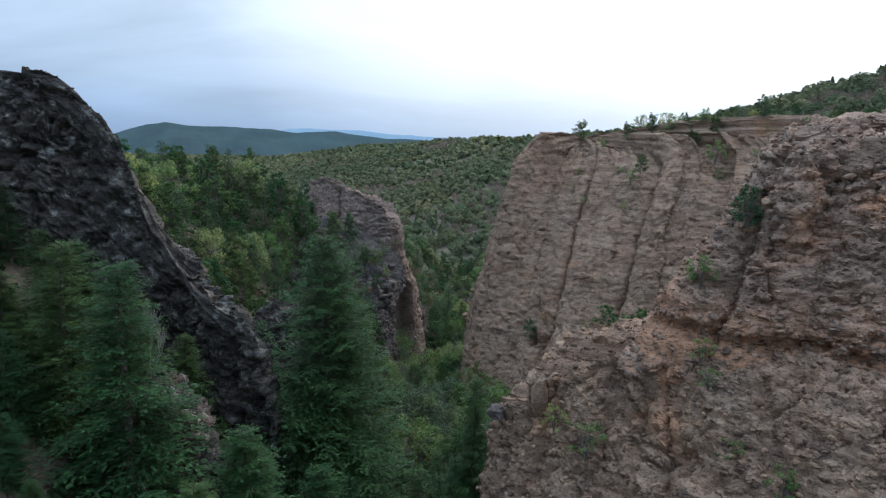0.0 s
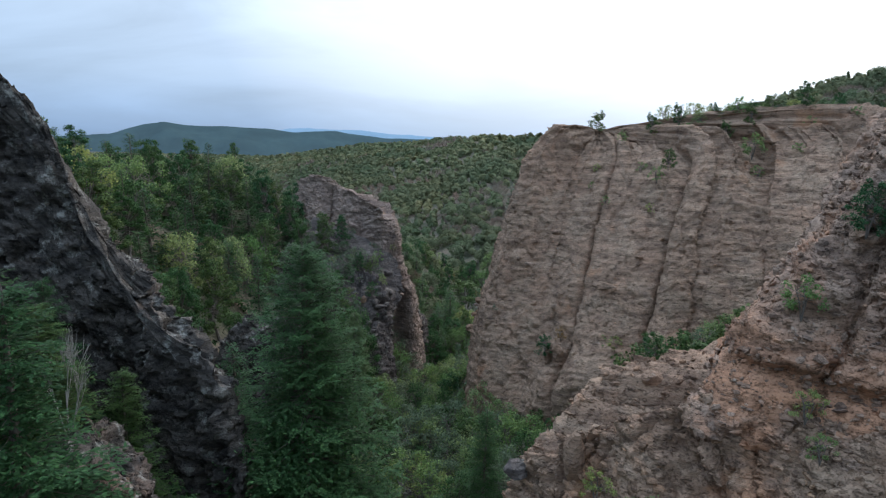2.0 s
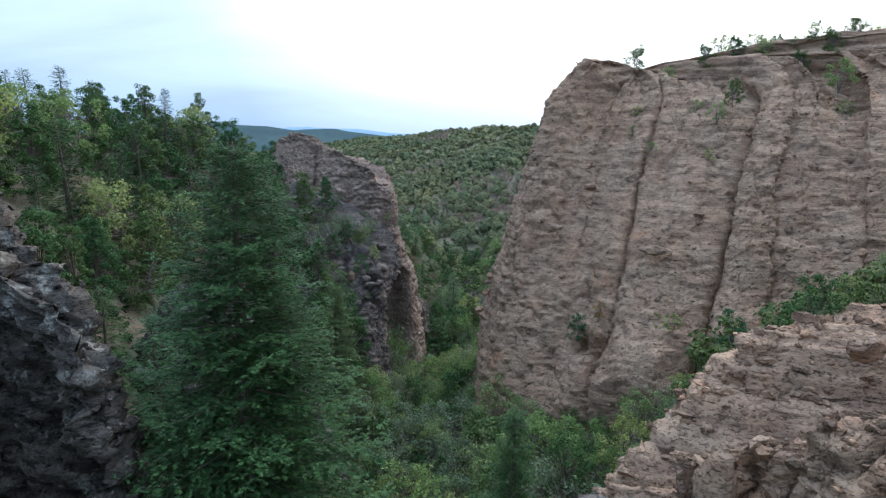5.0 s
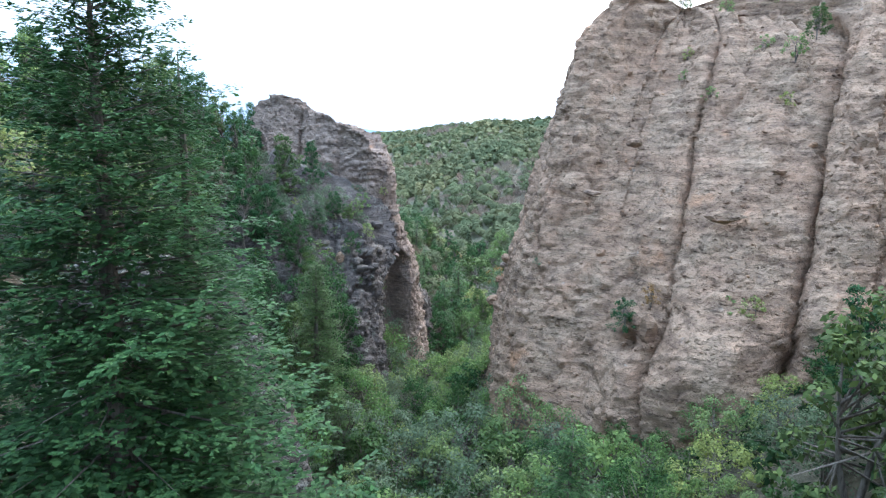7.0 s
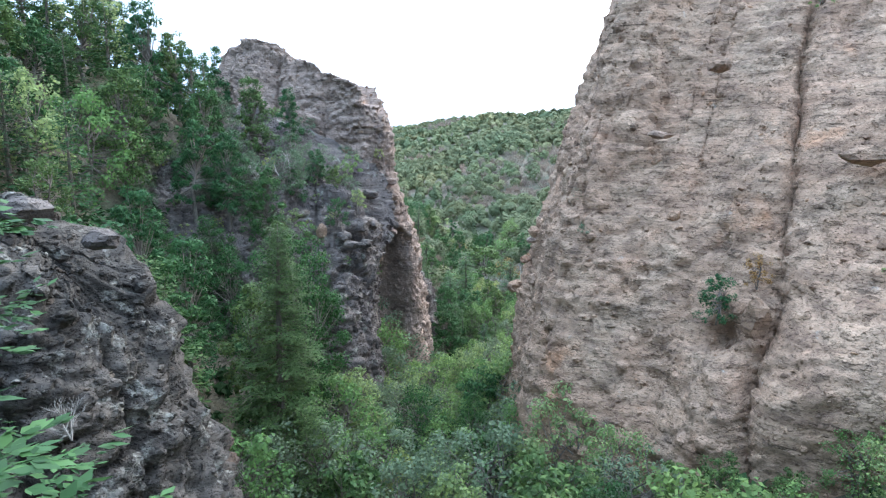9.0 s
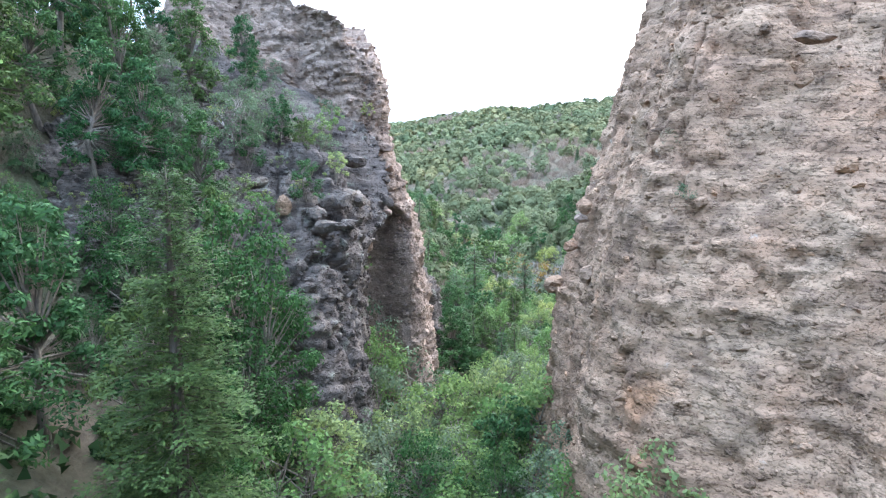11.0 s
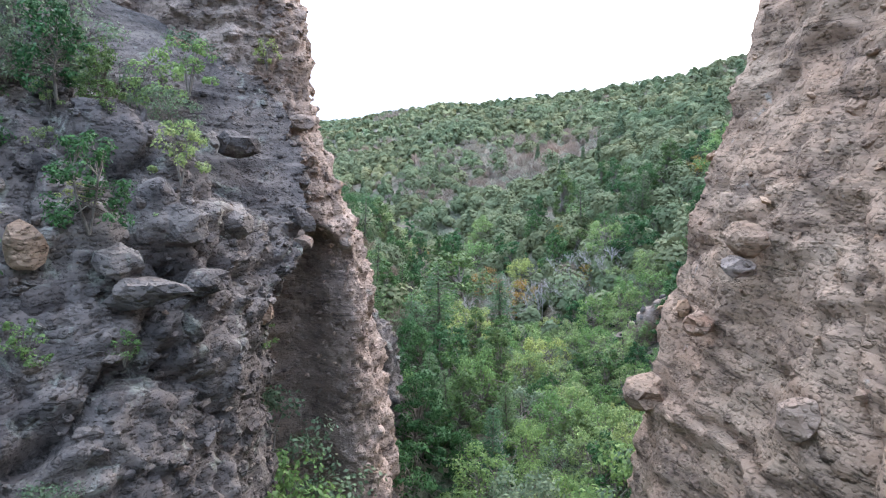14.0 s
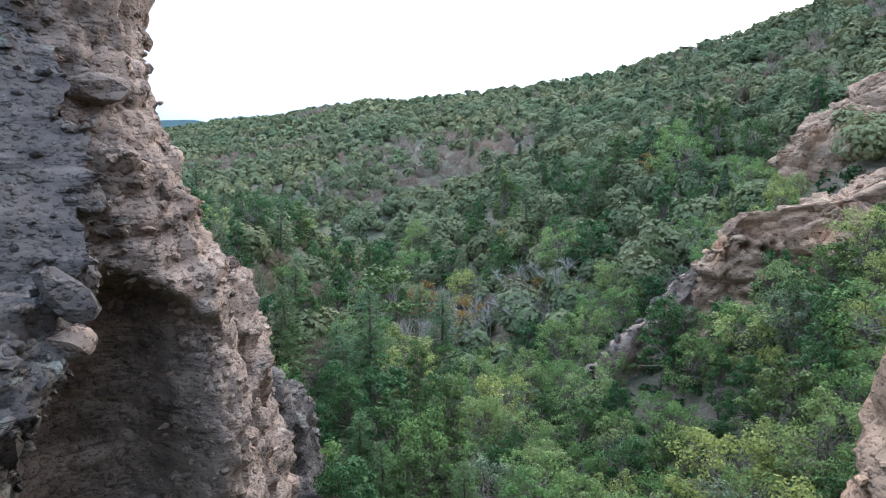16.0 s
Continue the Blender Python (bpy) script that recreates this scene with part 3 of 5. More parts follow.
near_high = crag("rock_wall", "rust-stained upper tier of a tan conglomerate crag", [
    (11.5, 38.5, 21, 39.5, 31, 45), (13.5, 34.5, 19, 36, 31, 44.5), (19, 31.5, 22, 33.5, 31.5, 45), (28, 28.5, 29, 31, 31.5, 46),
    (42, 32, 40, 34, 33, 47), (42, 50, 40, 46, 33, 47), (20, 48, 24, 45, 29, 45.5)], ROCK_RUST, 0.17, 1.0, 85, 0.4, beds=0.7, carve=tier_seam, seen=(0, 1, 2, 3, 6), cracks=[(1.12, 1.1), (1.9, 0.7), (2.45, 0.9)])
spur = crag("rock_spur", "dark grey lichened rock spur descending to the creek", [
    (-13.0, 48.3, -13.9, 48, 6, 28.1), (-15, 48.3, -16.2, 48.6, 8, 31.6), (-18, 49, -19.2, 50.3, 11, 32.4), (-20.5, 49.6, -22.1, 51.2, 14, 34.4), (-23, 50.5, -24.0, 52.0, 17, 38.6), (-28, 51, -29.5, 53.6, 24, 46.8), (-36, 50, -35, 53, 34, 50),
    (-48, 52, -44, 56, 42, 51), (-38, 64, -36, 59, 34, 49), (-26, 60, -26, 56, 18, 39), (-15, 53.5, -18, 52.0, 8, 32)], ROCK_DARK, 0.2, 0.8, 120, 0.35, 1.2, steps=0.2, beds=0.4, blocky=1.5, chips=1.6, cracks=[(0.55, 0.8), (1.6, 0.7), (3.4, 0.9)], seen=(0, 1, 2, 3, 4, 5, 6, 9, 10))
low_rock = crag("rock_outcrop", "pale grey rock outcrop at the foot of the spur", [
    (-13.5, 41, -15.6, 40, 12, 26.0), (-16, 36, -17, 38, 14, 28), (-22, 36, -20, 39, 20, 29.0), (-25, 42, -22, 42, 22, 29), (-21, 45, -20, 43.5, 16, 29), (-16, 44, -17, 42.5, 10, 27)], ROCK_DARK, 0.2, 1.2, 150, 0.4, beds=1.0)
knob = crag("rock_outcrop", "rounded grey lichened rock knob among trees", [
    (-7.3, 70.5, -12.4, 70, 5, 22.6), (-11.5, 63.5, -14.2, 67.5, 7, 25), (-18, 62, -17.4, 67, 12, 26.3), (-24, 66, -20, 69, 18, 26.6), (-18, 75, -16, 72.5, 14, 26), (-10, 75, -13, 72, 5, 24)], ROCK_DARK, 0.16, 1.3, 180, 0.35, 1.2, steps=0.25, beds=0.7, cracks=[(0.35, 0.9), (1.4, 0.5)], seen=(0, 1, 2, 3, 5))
fin = crag("rock_fin", "high tan rock fin with a sheer end above the creek", [
    (-3.8, 113.8, -8.1, 112, 0, 32.3), (-9.5, 110, -10.7, 110.8, 4, 33.3), (-16, 108, -16, 114.5, 14, 36.5), (-24, 111, -22.5, 116.5, 22, 38.2), (-29, 116, -26.5, 119, 24, 37),
    (-26, 124, -24, 122, 20, 37), (-14, 125, -15, 121, 6, 36), (-6, 121, -9, 117, 0, 33)], ROCK_FIN, 0.17, 1.6, 210, 0.25, chips=0.6, blocky=0.5, beds=0.35, carve=alcove, quiet=alcove_calm, cracks=[(1.6, 0.5), (2.35, 1.2), (3.2, 0.6)], seen=(0, 1, 2, 3, 6, 7))
shoulder = crag("rock_shoulder", "blue-grey lichened rock shoulder beside a tall alcove", [
    (-7.4, 105.2, -6.6, 107.2, 1, 22.0), (-8.6, 96.5, -10.2, 103.5, 3, 24), (-12.5, 93.5, -14, 103, 7, 26), (-18, 92, -18, 103, 13, 27.5), (-26, 97, -24, 105, 19, 30),
    (-22, 114, -20, 112, 22, 31), (-13, 108.5, -8.6, 111.5, 5, 27)], ROCK_GREY, 0.16, 2.4, 240, 0.22, 1.2, steps=0.3, seen=(0, 1, 2, 3, 6), carve=alcove_lip, blocky=1.0, chips=1.2, beds=0.35)
pier = crag("rock_buttress", "knobbly brown rock pier against the end of the fin", [
    (-3.4, 117, -5.9, 117, 0, 20.2), (-3.0, 120.5, -5.2, 120.5, 0, 18.6), (-5.5, 124, -6.6, 122, 0, 17.2), (-10, 123, -9, 121, 4, 19), (-9, 116, -8, 116.5, 4, 21)],
    ROCK_FIN, 0.22, 1.2, 410, 0.4, 1.2, seen=(0, 1, 4), beds=0.6)
creek_rock = crag("rock_outcrop", "grey rock outcrop at the edge of the creek trees", [
    (-2.6, 125, -4.6, 125.5, -1, 12.6), (-1.8, 129, -3.6, 128.5, -1, 10.4), (-5, 132, -5.5, 130, 0, 10.2), (-9, 129, -8, 128, 2, 13), (-7, 124, -6.5, 125, 0, 14.2)],
    ROCK_GREY, 0.25, 1.2, 430, 0.5, 1.2, steps=0.4)
outcrop_low = crag("rock_outcrop", "weathered grey-brown rock outcrop above the valley trees", [
    (17, 142, 19.2, 143, -3, 4.5), (20, 138.5, 20.8, 140.2, -2, 9.0), (24, 137, 24, 139.5, -1, 10.0), (29, 137, 28, 140, 0, 12.0), (32, 142, 30, 143, 2, 12), (26, 149, 26, 146, -3, 9)], ROCK_FIN, 0.28, 1.0, 270, 0.4, 1.2, steps=0.5, beds=1.0, notch=1.8, blocky=1.6, cracks=[(0.5, 0.8), (1.4, 0.8), (2.3, 0.8)])
outcrop_high = crag("rock_outcrop", "stepped tan rock outcrop on the wooded hillside", [
    (26, 139, 27.0, 140, 0, 14.6), (29.5, 136, 30.2, 138.4, 1, 18.0), (33, 133.5, 33.5, 136.5, 2, 16.2), (39, 132, 39, 135.5, 4, 18.2), (47, 131, 47, 135, 6, 19.5), (56, 136, 54, 138, 10, 22), (48, 146, 46, 144, 6, 20), (32, 147, 32, 144, 2, 16)], ROCK_TAN, 0.26, 1.0, 300, 0.4, 1.2, steps=0.5, beds=1.0, notch=1.8, blocky=1.6, cracks=[(0.5, 0.8), (1.3, 1.0), (1.9, 1.2), (2.5, 0.9), (3.4, 1.0), (4.4, 0.9)])
outcrop_far = crag("rock_outcrop", "pale rock ledges high on the wooded hillside", [
    (42, 152, 45, 153.5, 14, 22.5), (49, 148.5, 50, 151, 16, 26), (57, 149, 57, 152, 18, 28.5), (66, 154, 63, 156, 22, 31), (56, 162, 55, 159, 18, 28), (46, 159, 47, 157, 15, 24)], ROCK_TAN, 0.35, 1.0, 330, 0.4, 1.2, steps=0.6, beds=1.2, notch=1.8, blocky=1.6, cracks=[(0.6, 0.8), (1.5, 1.0), (2.5, 0.9)])

# ---- distant ranges ----
def far_range(name, label, azimuths, heights, distance, mat, seed):
    """A range of hills along an arc round the canyon, with spurs and gullies on its slopes."""
    az = np.linspace(azimuths[0], azimuths[-1], 260)
    crest = np.interp(az, azimuths, heights)
    rows, v = [], np.linspace(0, 1, 26)
    for k in np.concatenate([v, 2 - v[-2::-1]]):
        fall = 1 - abs(1 - k)
        r = distance * (1 + 0.22 * (k - 1))
        x, y = r * np.sin(np.radians(az)), r * np.cos(np.radians(az))
        gully = fbm(np.stack([x, y, 0 * x], -1) / distance * 22, 5, seed) * distance * 0.006
        rows.append(np.stack([x, y, -60 + (crest + 60) * fall ** 0.8 + gully * (0.25 + fall * (1 - fall) * 4)], -1))
    p = np.array(rows)
    ob = new(name, mesh_of(name, p.reshape(-1, 3), grid_faces(*p.shape[:2], False), mat))
    return tagged(ob, label, "hills", kind="structure")


# both ranges carry haze in their colour and glow
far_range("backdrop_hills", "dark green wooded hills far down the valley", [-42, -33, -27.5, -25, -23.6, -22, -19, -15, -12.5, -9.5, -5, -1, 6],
          [56, 60, 70, 98, 106, 97, 90, 85, 76, 80, 60, 50, 44], 2000, hazed_distance_material("far_woods", (0.020, 0.036, 0.036), (0.080, 0.13, 0.19), 0.5), 3)
far_range("backdrop_range", "mountain range on the horizon, tinted pale blue by painted haze", [-30, -16, -13.5, -11, -8, -5, -1, 3, 9],
          [60, 88, 132, 126, 120, 104, 84, 66, 50], 3900, hazed_distance_material("hazed_blue_distance", (0.05, 0.08, 0.11), (0.24, 0.42, 0.66), 0.75), 8)


# ---- plants ----
def part(name, mesh, parent, label=""):
    ob = new(name, mesh)
    ob.parent = parent
    return tagged(ob, label) if label else ob


def blades(at, along, side, length, width):
    """Diamond leaves: from the stalk at, pointing along, with their width to the side."""
    L, W = np.reshape(length, (-1, 1)), np.reshape(width, (-1, 1))
    v = np.stack([at, at + along * L * 0.5 + side * W * 0.5, at + along * L, at + along * L * 0.5 - side * W * 0.5], 1)
    return v.reshape(-1, 3), np.arange(len(at) * 4).reshape(-1, 4)


def unit(v):
    return v / (np.linalg.norm(v, axis=-1, keepdims=True) + 1e-9)


def tube(a, b, ra, rb, sides=5):
    """A tapered stick from a to b."""
    a, b = np.asarray(a, float), np.asarray(b, float)
    w = unit(b - a)
    u = unit(np.cross(w, (0.3, 0.9, 0.2)))
    t = np.cross(w, u)
    ang = np.arange(sides) * 2 * np.pi / sides
    rim = np.cos(ang)[:, None] * u + np.sin(ang)[:, None] * t
    i = np.arange(sides)
    n = (i + 1) % sides
    return np.vstack([a + rim * ra, b + rim * rb]), np.stack([i, n, n + sides, i + sides], 1)


def joined(pieces):
    vs, fs, base = [], [], 0
    for v, f in pieces:
        vs.append(v)
        fs.append(f + base)
        base += len(v)
    return np.vstack(vs), np.vstack(fs)


def fir(name, label, h, r, branches, steps, twigs, leaf, seed, mat=None, ragged=0.15, taper=0.75, fan=1):
    """A fir: tapered trunk, drooping branches in whorls, flat sprays of needles along them."""
    g = np.random.default_rng(seed)
    root = tagged(new(name), label, "tree")
    bend = g.normal(0, 0.012, 2) * h
    levels = np.linspace(0, 1, 9)
    spine = lambda t: np.stack([bend[0] * t * t, bend[1] * t * t, h * t], -1)
    trunk = joined([tube(spine(a), spine(b), 0.021 * h * (1 - a) ** 0.8 + 0.02, 0.021 * h * (1 - b) ** 0.8 + 0.012, 7) for a, b in zip(levels[:-1], levels[1:])])
    stem = part("trunk", mesh_of("fir_trunk", *trunk, BARK), root)
    wood, at, along, side, size = [], [], [], [], []
    for i in range(branches):
        t = 0.06 + 0.925 * ((i + g.random()) / branches) ** 0.9
        az = i * 2.4 + g.normal(0, 0.35)
        reach = r * min(1.0, 1.1 * (1 - t)) ** taper * g.uniform(0.72, 1.12) * (0.75 + 0.25 * min(1, t / 0.15)) + 0.25
        if g.random() < ragged:
            reach *= 0.55
        way = np.array([math.cos(az), math.sin(az), 0])
        rise = -0.30 + 0.75 * t ** 1.4 + g.normal(0, 0.08)
        start = spine(t)
        path = lambda s: start + way * reach * s + np.array([0, 0, 1.0]) * reach * (rise * s - 0.10 * s * s + 0.10 * s ** 4)
        wood.append(tube(path(0), path(0.85), 0.010 * reach + 0.008, 0.006, 3))
        across = np.cross(way, (0, 0, 1))
        for s in np.linspace(0.18, 1.0, max(2, int(steps * (0.45 + 0.55 * reach / r)))):
            here = path(s) + g.normal(0, 0.03 * reach, 3)
            for sgn in (-1, 1):
                out = unit(way * 0.75 + across * sgn * g.uniform(0.5, 1.1) + np.array([0, 0, g.normal(-0.10, 0.16)]))
                span = (0.32 * reach * (1.15 - 0.75 * s) + 0.22) * g.uniform(0.7, 1.2)
                n = twigs * fan
                k, q = np.repeat(np.arange(twigs), fan), np.tile(np.arange(fan), twigs)
                spot = here + out * (span * k / twigs)[:, None] + np.repeat(g.normal(0, 0.04, (twigs, 3)), fan, 0)
                swing = sgn * (g.normal(0, 0.45, n) + np.choose(q, (0.0, 0.75, -0.35)))
                ahead = g.normal(0.1, 0.35, n) + np.choose(q, (0.0, 0.0, 0.6))
                spray = unit(out + across * swing[:, None] + way * ahead[:, None] + np.array([0, 0, 1.0]) * g.normal(0, 0.14, (n, 1)))
                at.append(spot)
                along.append(spray)
                side.append(unit(np.cross(spray, np.stack([g.normal(0, 0.3, n), g.normal(0, 0.3, n), np.ones(n)], 1))))
                size.append((span / twigs * 1.3 + leaf) * g.uniform(0.75, 1.25, n) * np.where(q == 0, 1.0, 0.75))
    at, along, side, size = np.vstack(at), np.vstack(along), np.vstack(side), np.concatenate(size)
    tagged(part("branchwood", mesh_of("fir_branchwood", *joined(wood), BARK), stem), kind="stuff")
    v, f = blades(at, along, side, size, size * (0.4 if fan == 1 else (1.0 if h > 26.5 else 0.7) * np.tile([0.54, 0.40, 0.40], len(size) // 3)))
    part("crown", mesh_of("fir_crown", v, f, mat or SHADED_FIR, False), root)
    return root


def bushy(name, label, h, r, clumps, per_clump, leaf, seed, mat, low=0.25, pointed=0.0, stems=3, bark=None, category="tree", slim=0.62):
    """A broadleaf, pine or juniper: leaning stems, limbs out to clumps, and loose clumps of leaves."""
    g = np.random.default_rng(seed)
    root = tagged(new(name), label, category)
    wood, trunk, at, along, side, size = [], [], [], [], [], []
    tops = []
    for k in range(stems):
        a = k * 2 * np.pi / stems + g.random()
        lean = (0.0 if stems == 1 else 0.33) * r
        tip = np.array([math.cos(a) * lean, math.sin(a) * lean, h * g.uniform(0.55, 0.75)])
        mid = tip * 0.5 + g.normal(0, 0.04 * h, 3)
        thick = 0.022 * h / math.sqrt(stems) + 0.02
        trunk += [tube((0, 0, -0.4), mid, thick, thick * 0.7), tube(mid, tip, thick * 0.7, thick * 0.3)]
        tops.append((mid, tip))
    stem = part("trunk", mesh_of("trunk", *joined(trunk), bark or BARK), root)
    for i in range(clumps):
        t = low + (1 - low) * (i + g.random()) / clumps
        round_ = math.sqrt(max(0.05, 1 - ((t - low - 0.35 * (1 - low)) / (0.72 * (1 - low))) ** 2))
        width = r * (round_ * (1 - pointed) + pointed * max(0.08, 1 - (t - low) / (1 - low)))
        az, out = g.random() * 2 * np.pi, math.sqrt(g.uniform(0.05, 1.0))
        c = np.array([math.cos(az) * width * out, math.sin(az) * width * out, h * t * g.uniform(0.92, 1.06)])
        mid, tip = tops[i % stems]
        base = mid + (tip - mid) * min(1, max(0, t - 0.2))
        wood.append(tube(base, c, 0.008 * h + 0.006, 0.008, 3))
        rad = r * g.uniform(0.15, 0.31) * (0.75 if pointed > 0.5 else 1.0)
        n = int(per_clump * g.uniform(0.6, 1.3))
        d = unit(g.normal(0, 1, (n, 3)) + (0, 0, 0.35))
        q = c + d * rad * g.uniform(0.5, 1.05, (n, 1)) * (1, 1, 0.8)
        face = unit(d + g.normal(0, 0.42, (n, 3)) + (0, 0, 0.3))
        w = unit(np.cross(face, g.normal(0, 1, (n, 3))))
        at.append(q - w * leaf * 0.5)
        along.append(w)
        side.append(np.cross(face, w))
        size.append(leaf * g.uniform(0.65, 1.35, n))
    tagged(part("branchwood", mesh_of("branchwood", *joined(wood), bark or BARK), stem), kind="stuff")
    size = np.concatenate(size)
    v, f = blades(np.vstack(at), np.vstack(along), np.vstack(side), size, size * slim)
    part("crown", mesh_of("crown", v, f, mat, False), root)
    return root


def bare(name, label, h, r, seed, forks=3, category="tree"):
    """A leafless grey tree or shrub: stems that fork and fork again."""
    g = np.random.default_rng(seed)
    root = tagged(new(name), label, category)
    stem, twig = [], []

    def grow(a, way, length, thick, depth):
        b = a + way * length
        (stem if depth > 1 else twig).append(tube(a, b, thick, thick * 0.62, 4 if depth > 1 else 3))
        if depth:
            for k in range(forks if depth > 1 else forks + 1):
                turned = unit(way + g.normal(0, 0.48, 3) + np.array([0, 0, 0.12]))
                grow(a + way * length * g.uniform(0.55, 1.0), turned, length * g.uniform(0.5, 0.8), thick * 0.6, depth - 1)

    for k in range(3):
        grow(np.array([0, 0, -0.2]), unit(np.array([g.normal(0, 0.35), g.normal(0, 0.35), 1.0])), h * 0.38, 0.012 * h + 0.012, 3)
    part("trunk", mesh_of("bare_stem", *joined(stem), DEADWOOD), root)
    tagged(part("twigwood", mesh_of("bare_twigwood", *joined(twig), DEADWOOD), root), kind="stuff")
    return root


def rock_top(x, y):
    """The height of the highest rock or ground at a place."""
    z = float(ground_at(np.array([x]), np.array([y]))[0])
    for p, nrm, rows, n in SURFACES.values():
        near = (np.abs(p[:, 0] - x) < 0.45) & (np.abs(p[:, 1] - y) < 0.45)
        if near.any():
            z = max(z, float(np.median(p[near, 2])))
    return z


def inside(x, y, margin=0.0):
    """Whether a place lies within the foot of a crag."""
    for ring_ in FOOTPRINTS:
        mid = ring_.mean(0)
        q = mid + (ring_ - mid) * (1 - margin)
        hit = False
        for (x1, y1), (x2, y2) in zip(q, np.roll(q, -1, 0)):
            if (y1 > y) != (y2 > y) and x < (x2 - x1) * (y - y1) / (y2 - y1) + x1:
                hit = not hit
        if hit:
            return True
    return False


# one of each kind stands at its own place; the rest are copies of it
RAND = random.Random(7)
TALL_FIR = fir("fir_tree", "tall dark green fir with drooping branches beside the spur", 27.5, 7.4, 430, 14, 8, 0.06, 1, TALL_NEEDLES, ragged=0.2, taper=0.62, fan=3)
TALL_FIR.matrix_basis = pose(-10.2, 52.4, 10.0)
SECOND_FIR = fir("fir_tree", "slender fir with thin greying upper branches", 26.0, 4.3, 220, 14, 7, 0.05, 2, TALL_NEEDLES, ragged=0.3, taper=0.85, fan=3)
SECOND_FIR.matrix_basis = pose(-9.4, 56.0, 9.6)
CREEK_FIR = fir("fir_tree", "bright green conical fir rising above the creek shrubs", 16.0, 3.2, 240, 12, 6, 0.05, 3, LIGHT_FIR, taper=0.7, fan=3)
CREEK_FIR.matrix_basis = pose(-11.2, 82.3, 8.4)
KINDS = {
    "fir": [fir("fir_tree", "dark green fir in the canyon forest", 12, 3.0, 110, 7, 3, 0.14, 11 + k) for k in range(3)],
    "grandfir": [fir("fir_tree", "dark green fir with spreading sprays on the canyon side", 12, 3.0, 220, 9, 5, 0.06, 15 + k, ragged=0.3, fan=3) for k in range(2)],
    "pine": [bushy("pine_tree", "dark green pine on the forested slope", 9, 2.7, 64, 100, 0.25, 21 + k, PINE, 0.2, 0.55, 1, slim=0.36) for k in range(3)],
    "juniper": [bushy("juniper", "rounded olive green juniper", 5, 2.2, 46, 60, 0.22, 31 + k, PINE, 0.06, 0.25, 2, slim=0.55) for k in range(3)],
    "oak": [bushy("oak_shrub", "leafy green scrub oak", 4.6, 2.4, 46, 60, 0.18, 41 + k, OAK, 0.12, 0.0, 4) for k in range(4)],
    "maple": [bushy("maple_tree", "green leafy maple on the canyon side", 8.5, 3.0, 84, 90, 0.17, 91 + k, MAPLE, 0.12, 0.05, 3) for k in range(2)],
    "sage": [bushy("willow_shrub", "grey-green leafy shrub on the canyon floor", 4.4, 2.3, 42, 66, 0.15, 51 + k, SAGE, 0.1, 0.1, 5) for k in range(2)],
    "bush": [bushy("bush", "low green bush growing from the rock", 1.5, 1.0, 18, 48, 0.11, 61 + k, OAK, 0.05, 0.0, 4, category="bush") for k in range(3)],
    "autumn": [bushy("maple_tree", "small maple with orange autumn leaves", 5, 2.3, 34, 80, 0.17, 71, AUTUMN, 0.15, 0.1, 3)],
    "bare": [bare("bare_shrub", "leafless grey branching shrub", 4.5, 2, 81 + k) for k in range(2)],
}
GROUPS = {"grandfir": "firs in the forest", "fir": "firs in the forest", "pine": "pines on the slope", "juniper": "junipers", "oak": "scrub oaks", "maple": "green maples", "sage": "grey-green shrubs",
          "bush": "bushes on the rocks", "autumn": "autumn trees", "bare": "leafless shrubs"}
HEIGHT = {"grandfir": 12, "maple": 8.5, "fir": 12, "pine": 9, "juniper": 5, "oak": 4.6, "sage": 4.4, "bush": 1.5, "autumn": 5, "bare": 4.5}
USED, STANDING = set(), []
PATH = [pose(0, 0, EYE, TILT, LEAN, TURN) @ Vector((METRES * x, METRES * y, METRES * z)) for t, x, y, z, *_ in ROWS]


def plant(kind, x, y, top=None, tall=None, wide=1.0, z=None):
    """Sets a plant on the ground or rock at a place, so tall or with its top so high."""
    z = rock_top(x, y) - 0.15 if z is None else z
    tall = tall or (top - z if top else HEIGHT[kind])
    k = RAND.randrange(len(KINDS[kind]))
    size = tall / HEIGHT[kind]
    m = pose(x, y, z, RAND.gauss(0, 2), RAND.gauss(0, 2), RAND.random() * 360)
    first = KINDS[kind][k]
    ob = first if (kind, k) not in USED else copy_thing(first, m)
    USED.add((kind, k))
    ob.matrix_basis = m
    ob.scale = (size * wide, size * wide, size)
    tagged(ob, group=GROUPS[kind])
    STANDING.append((x, y))
    return ob


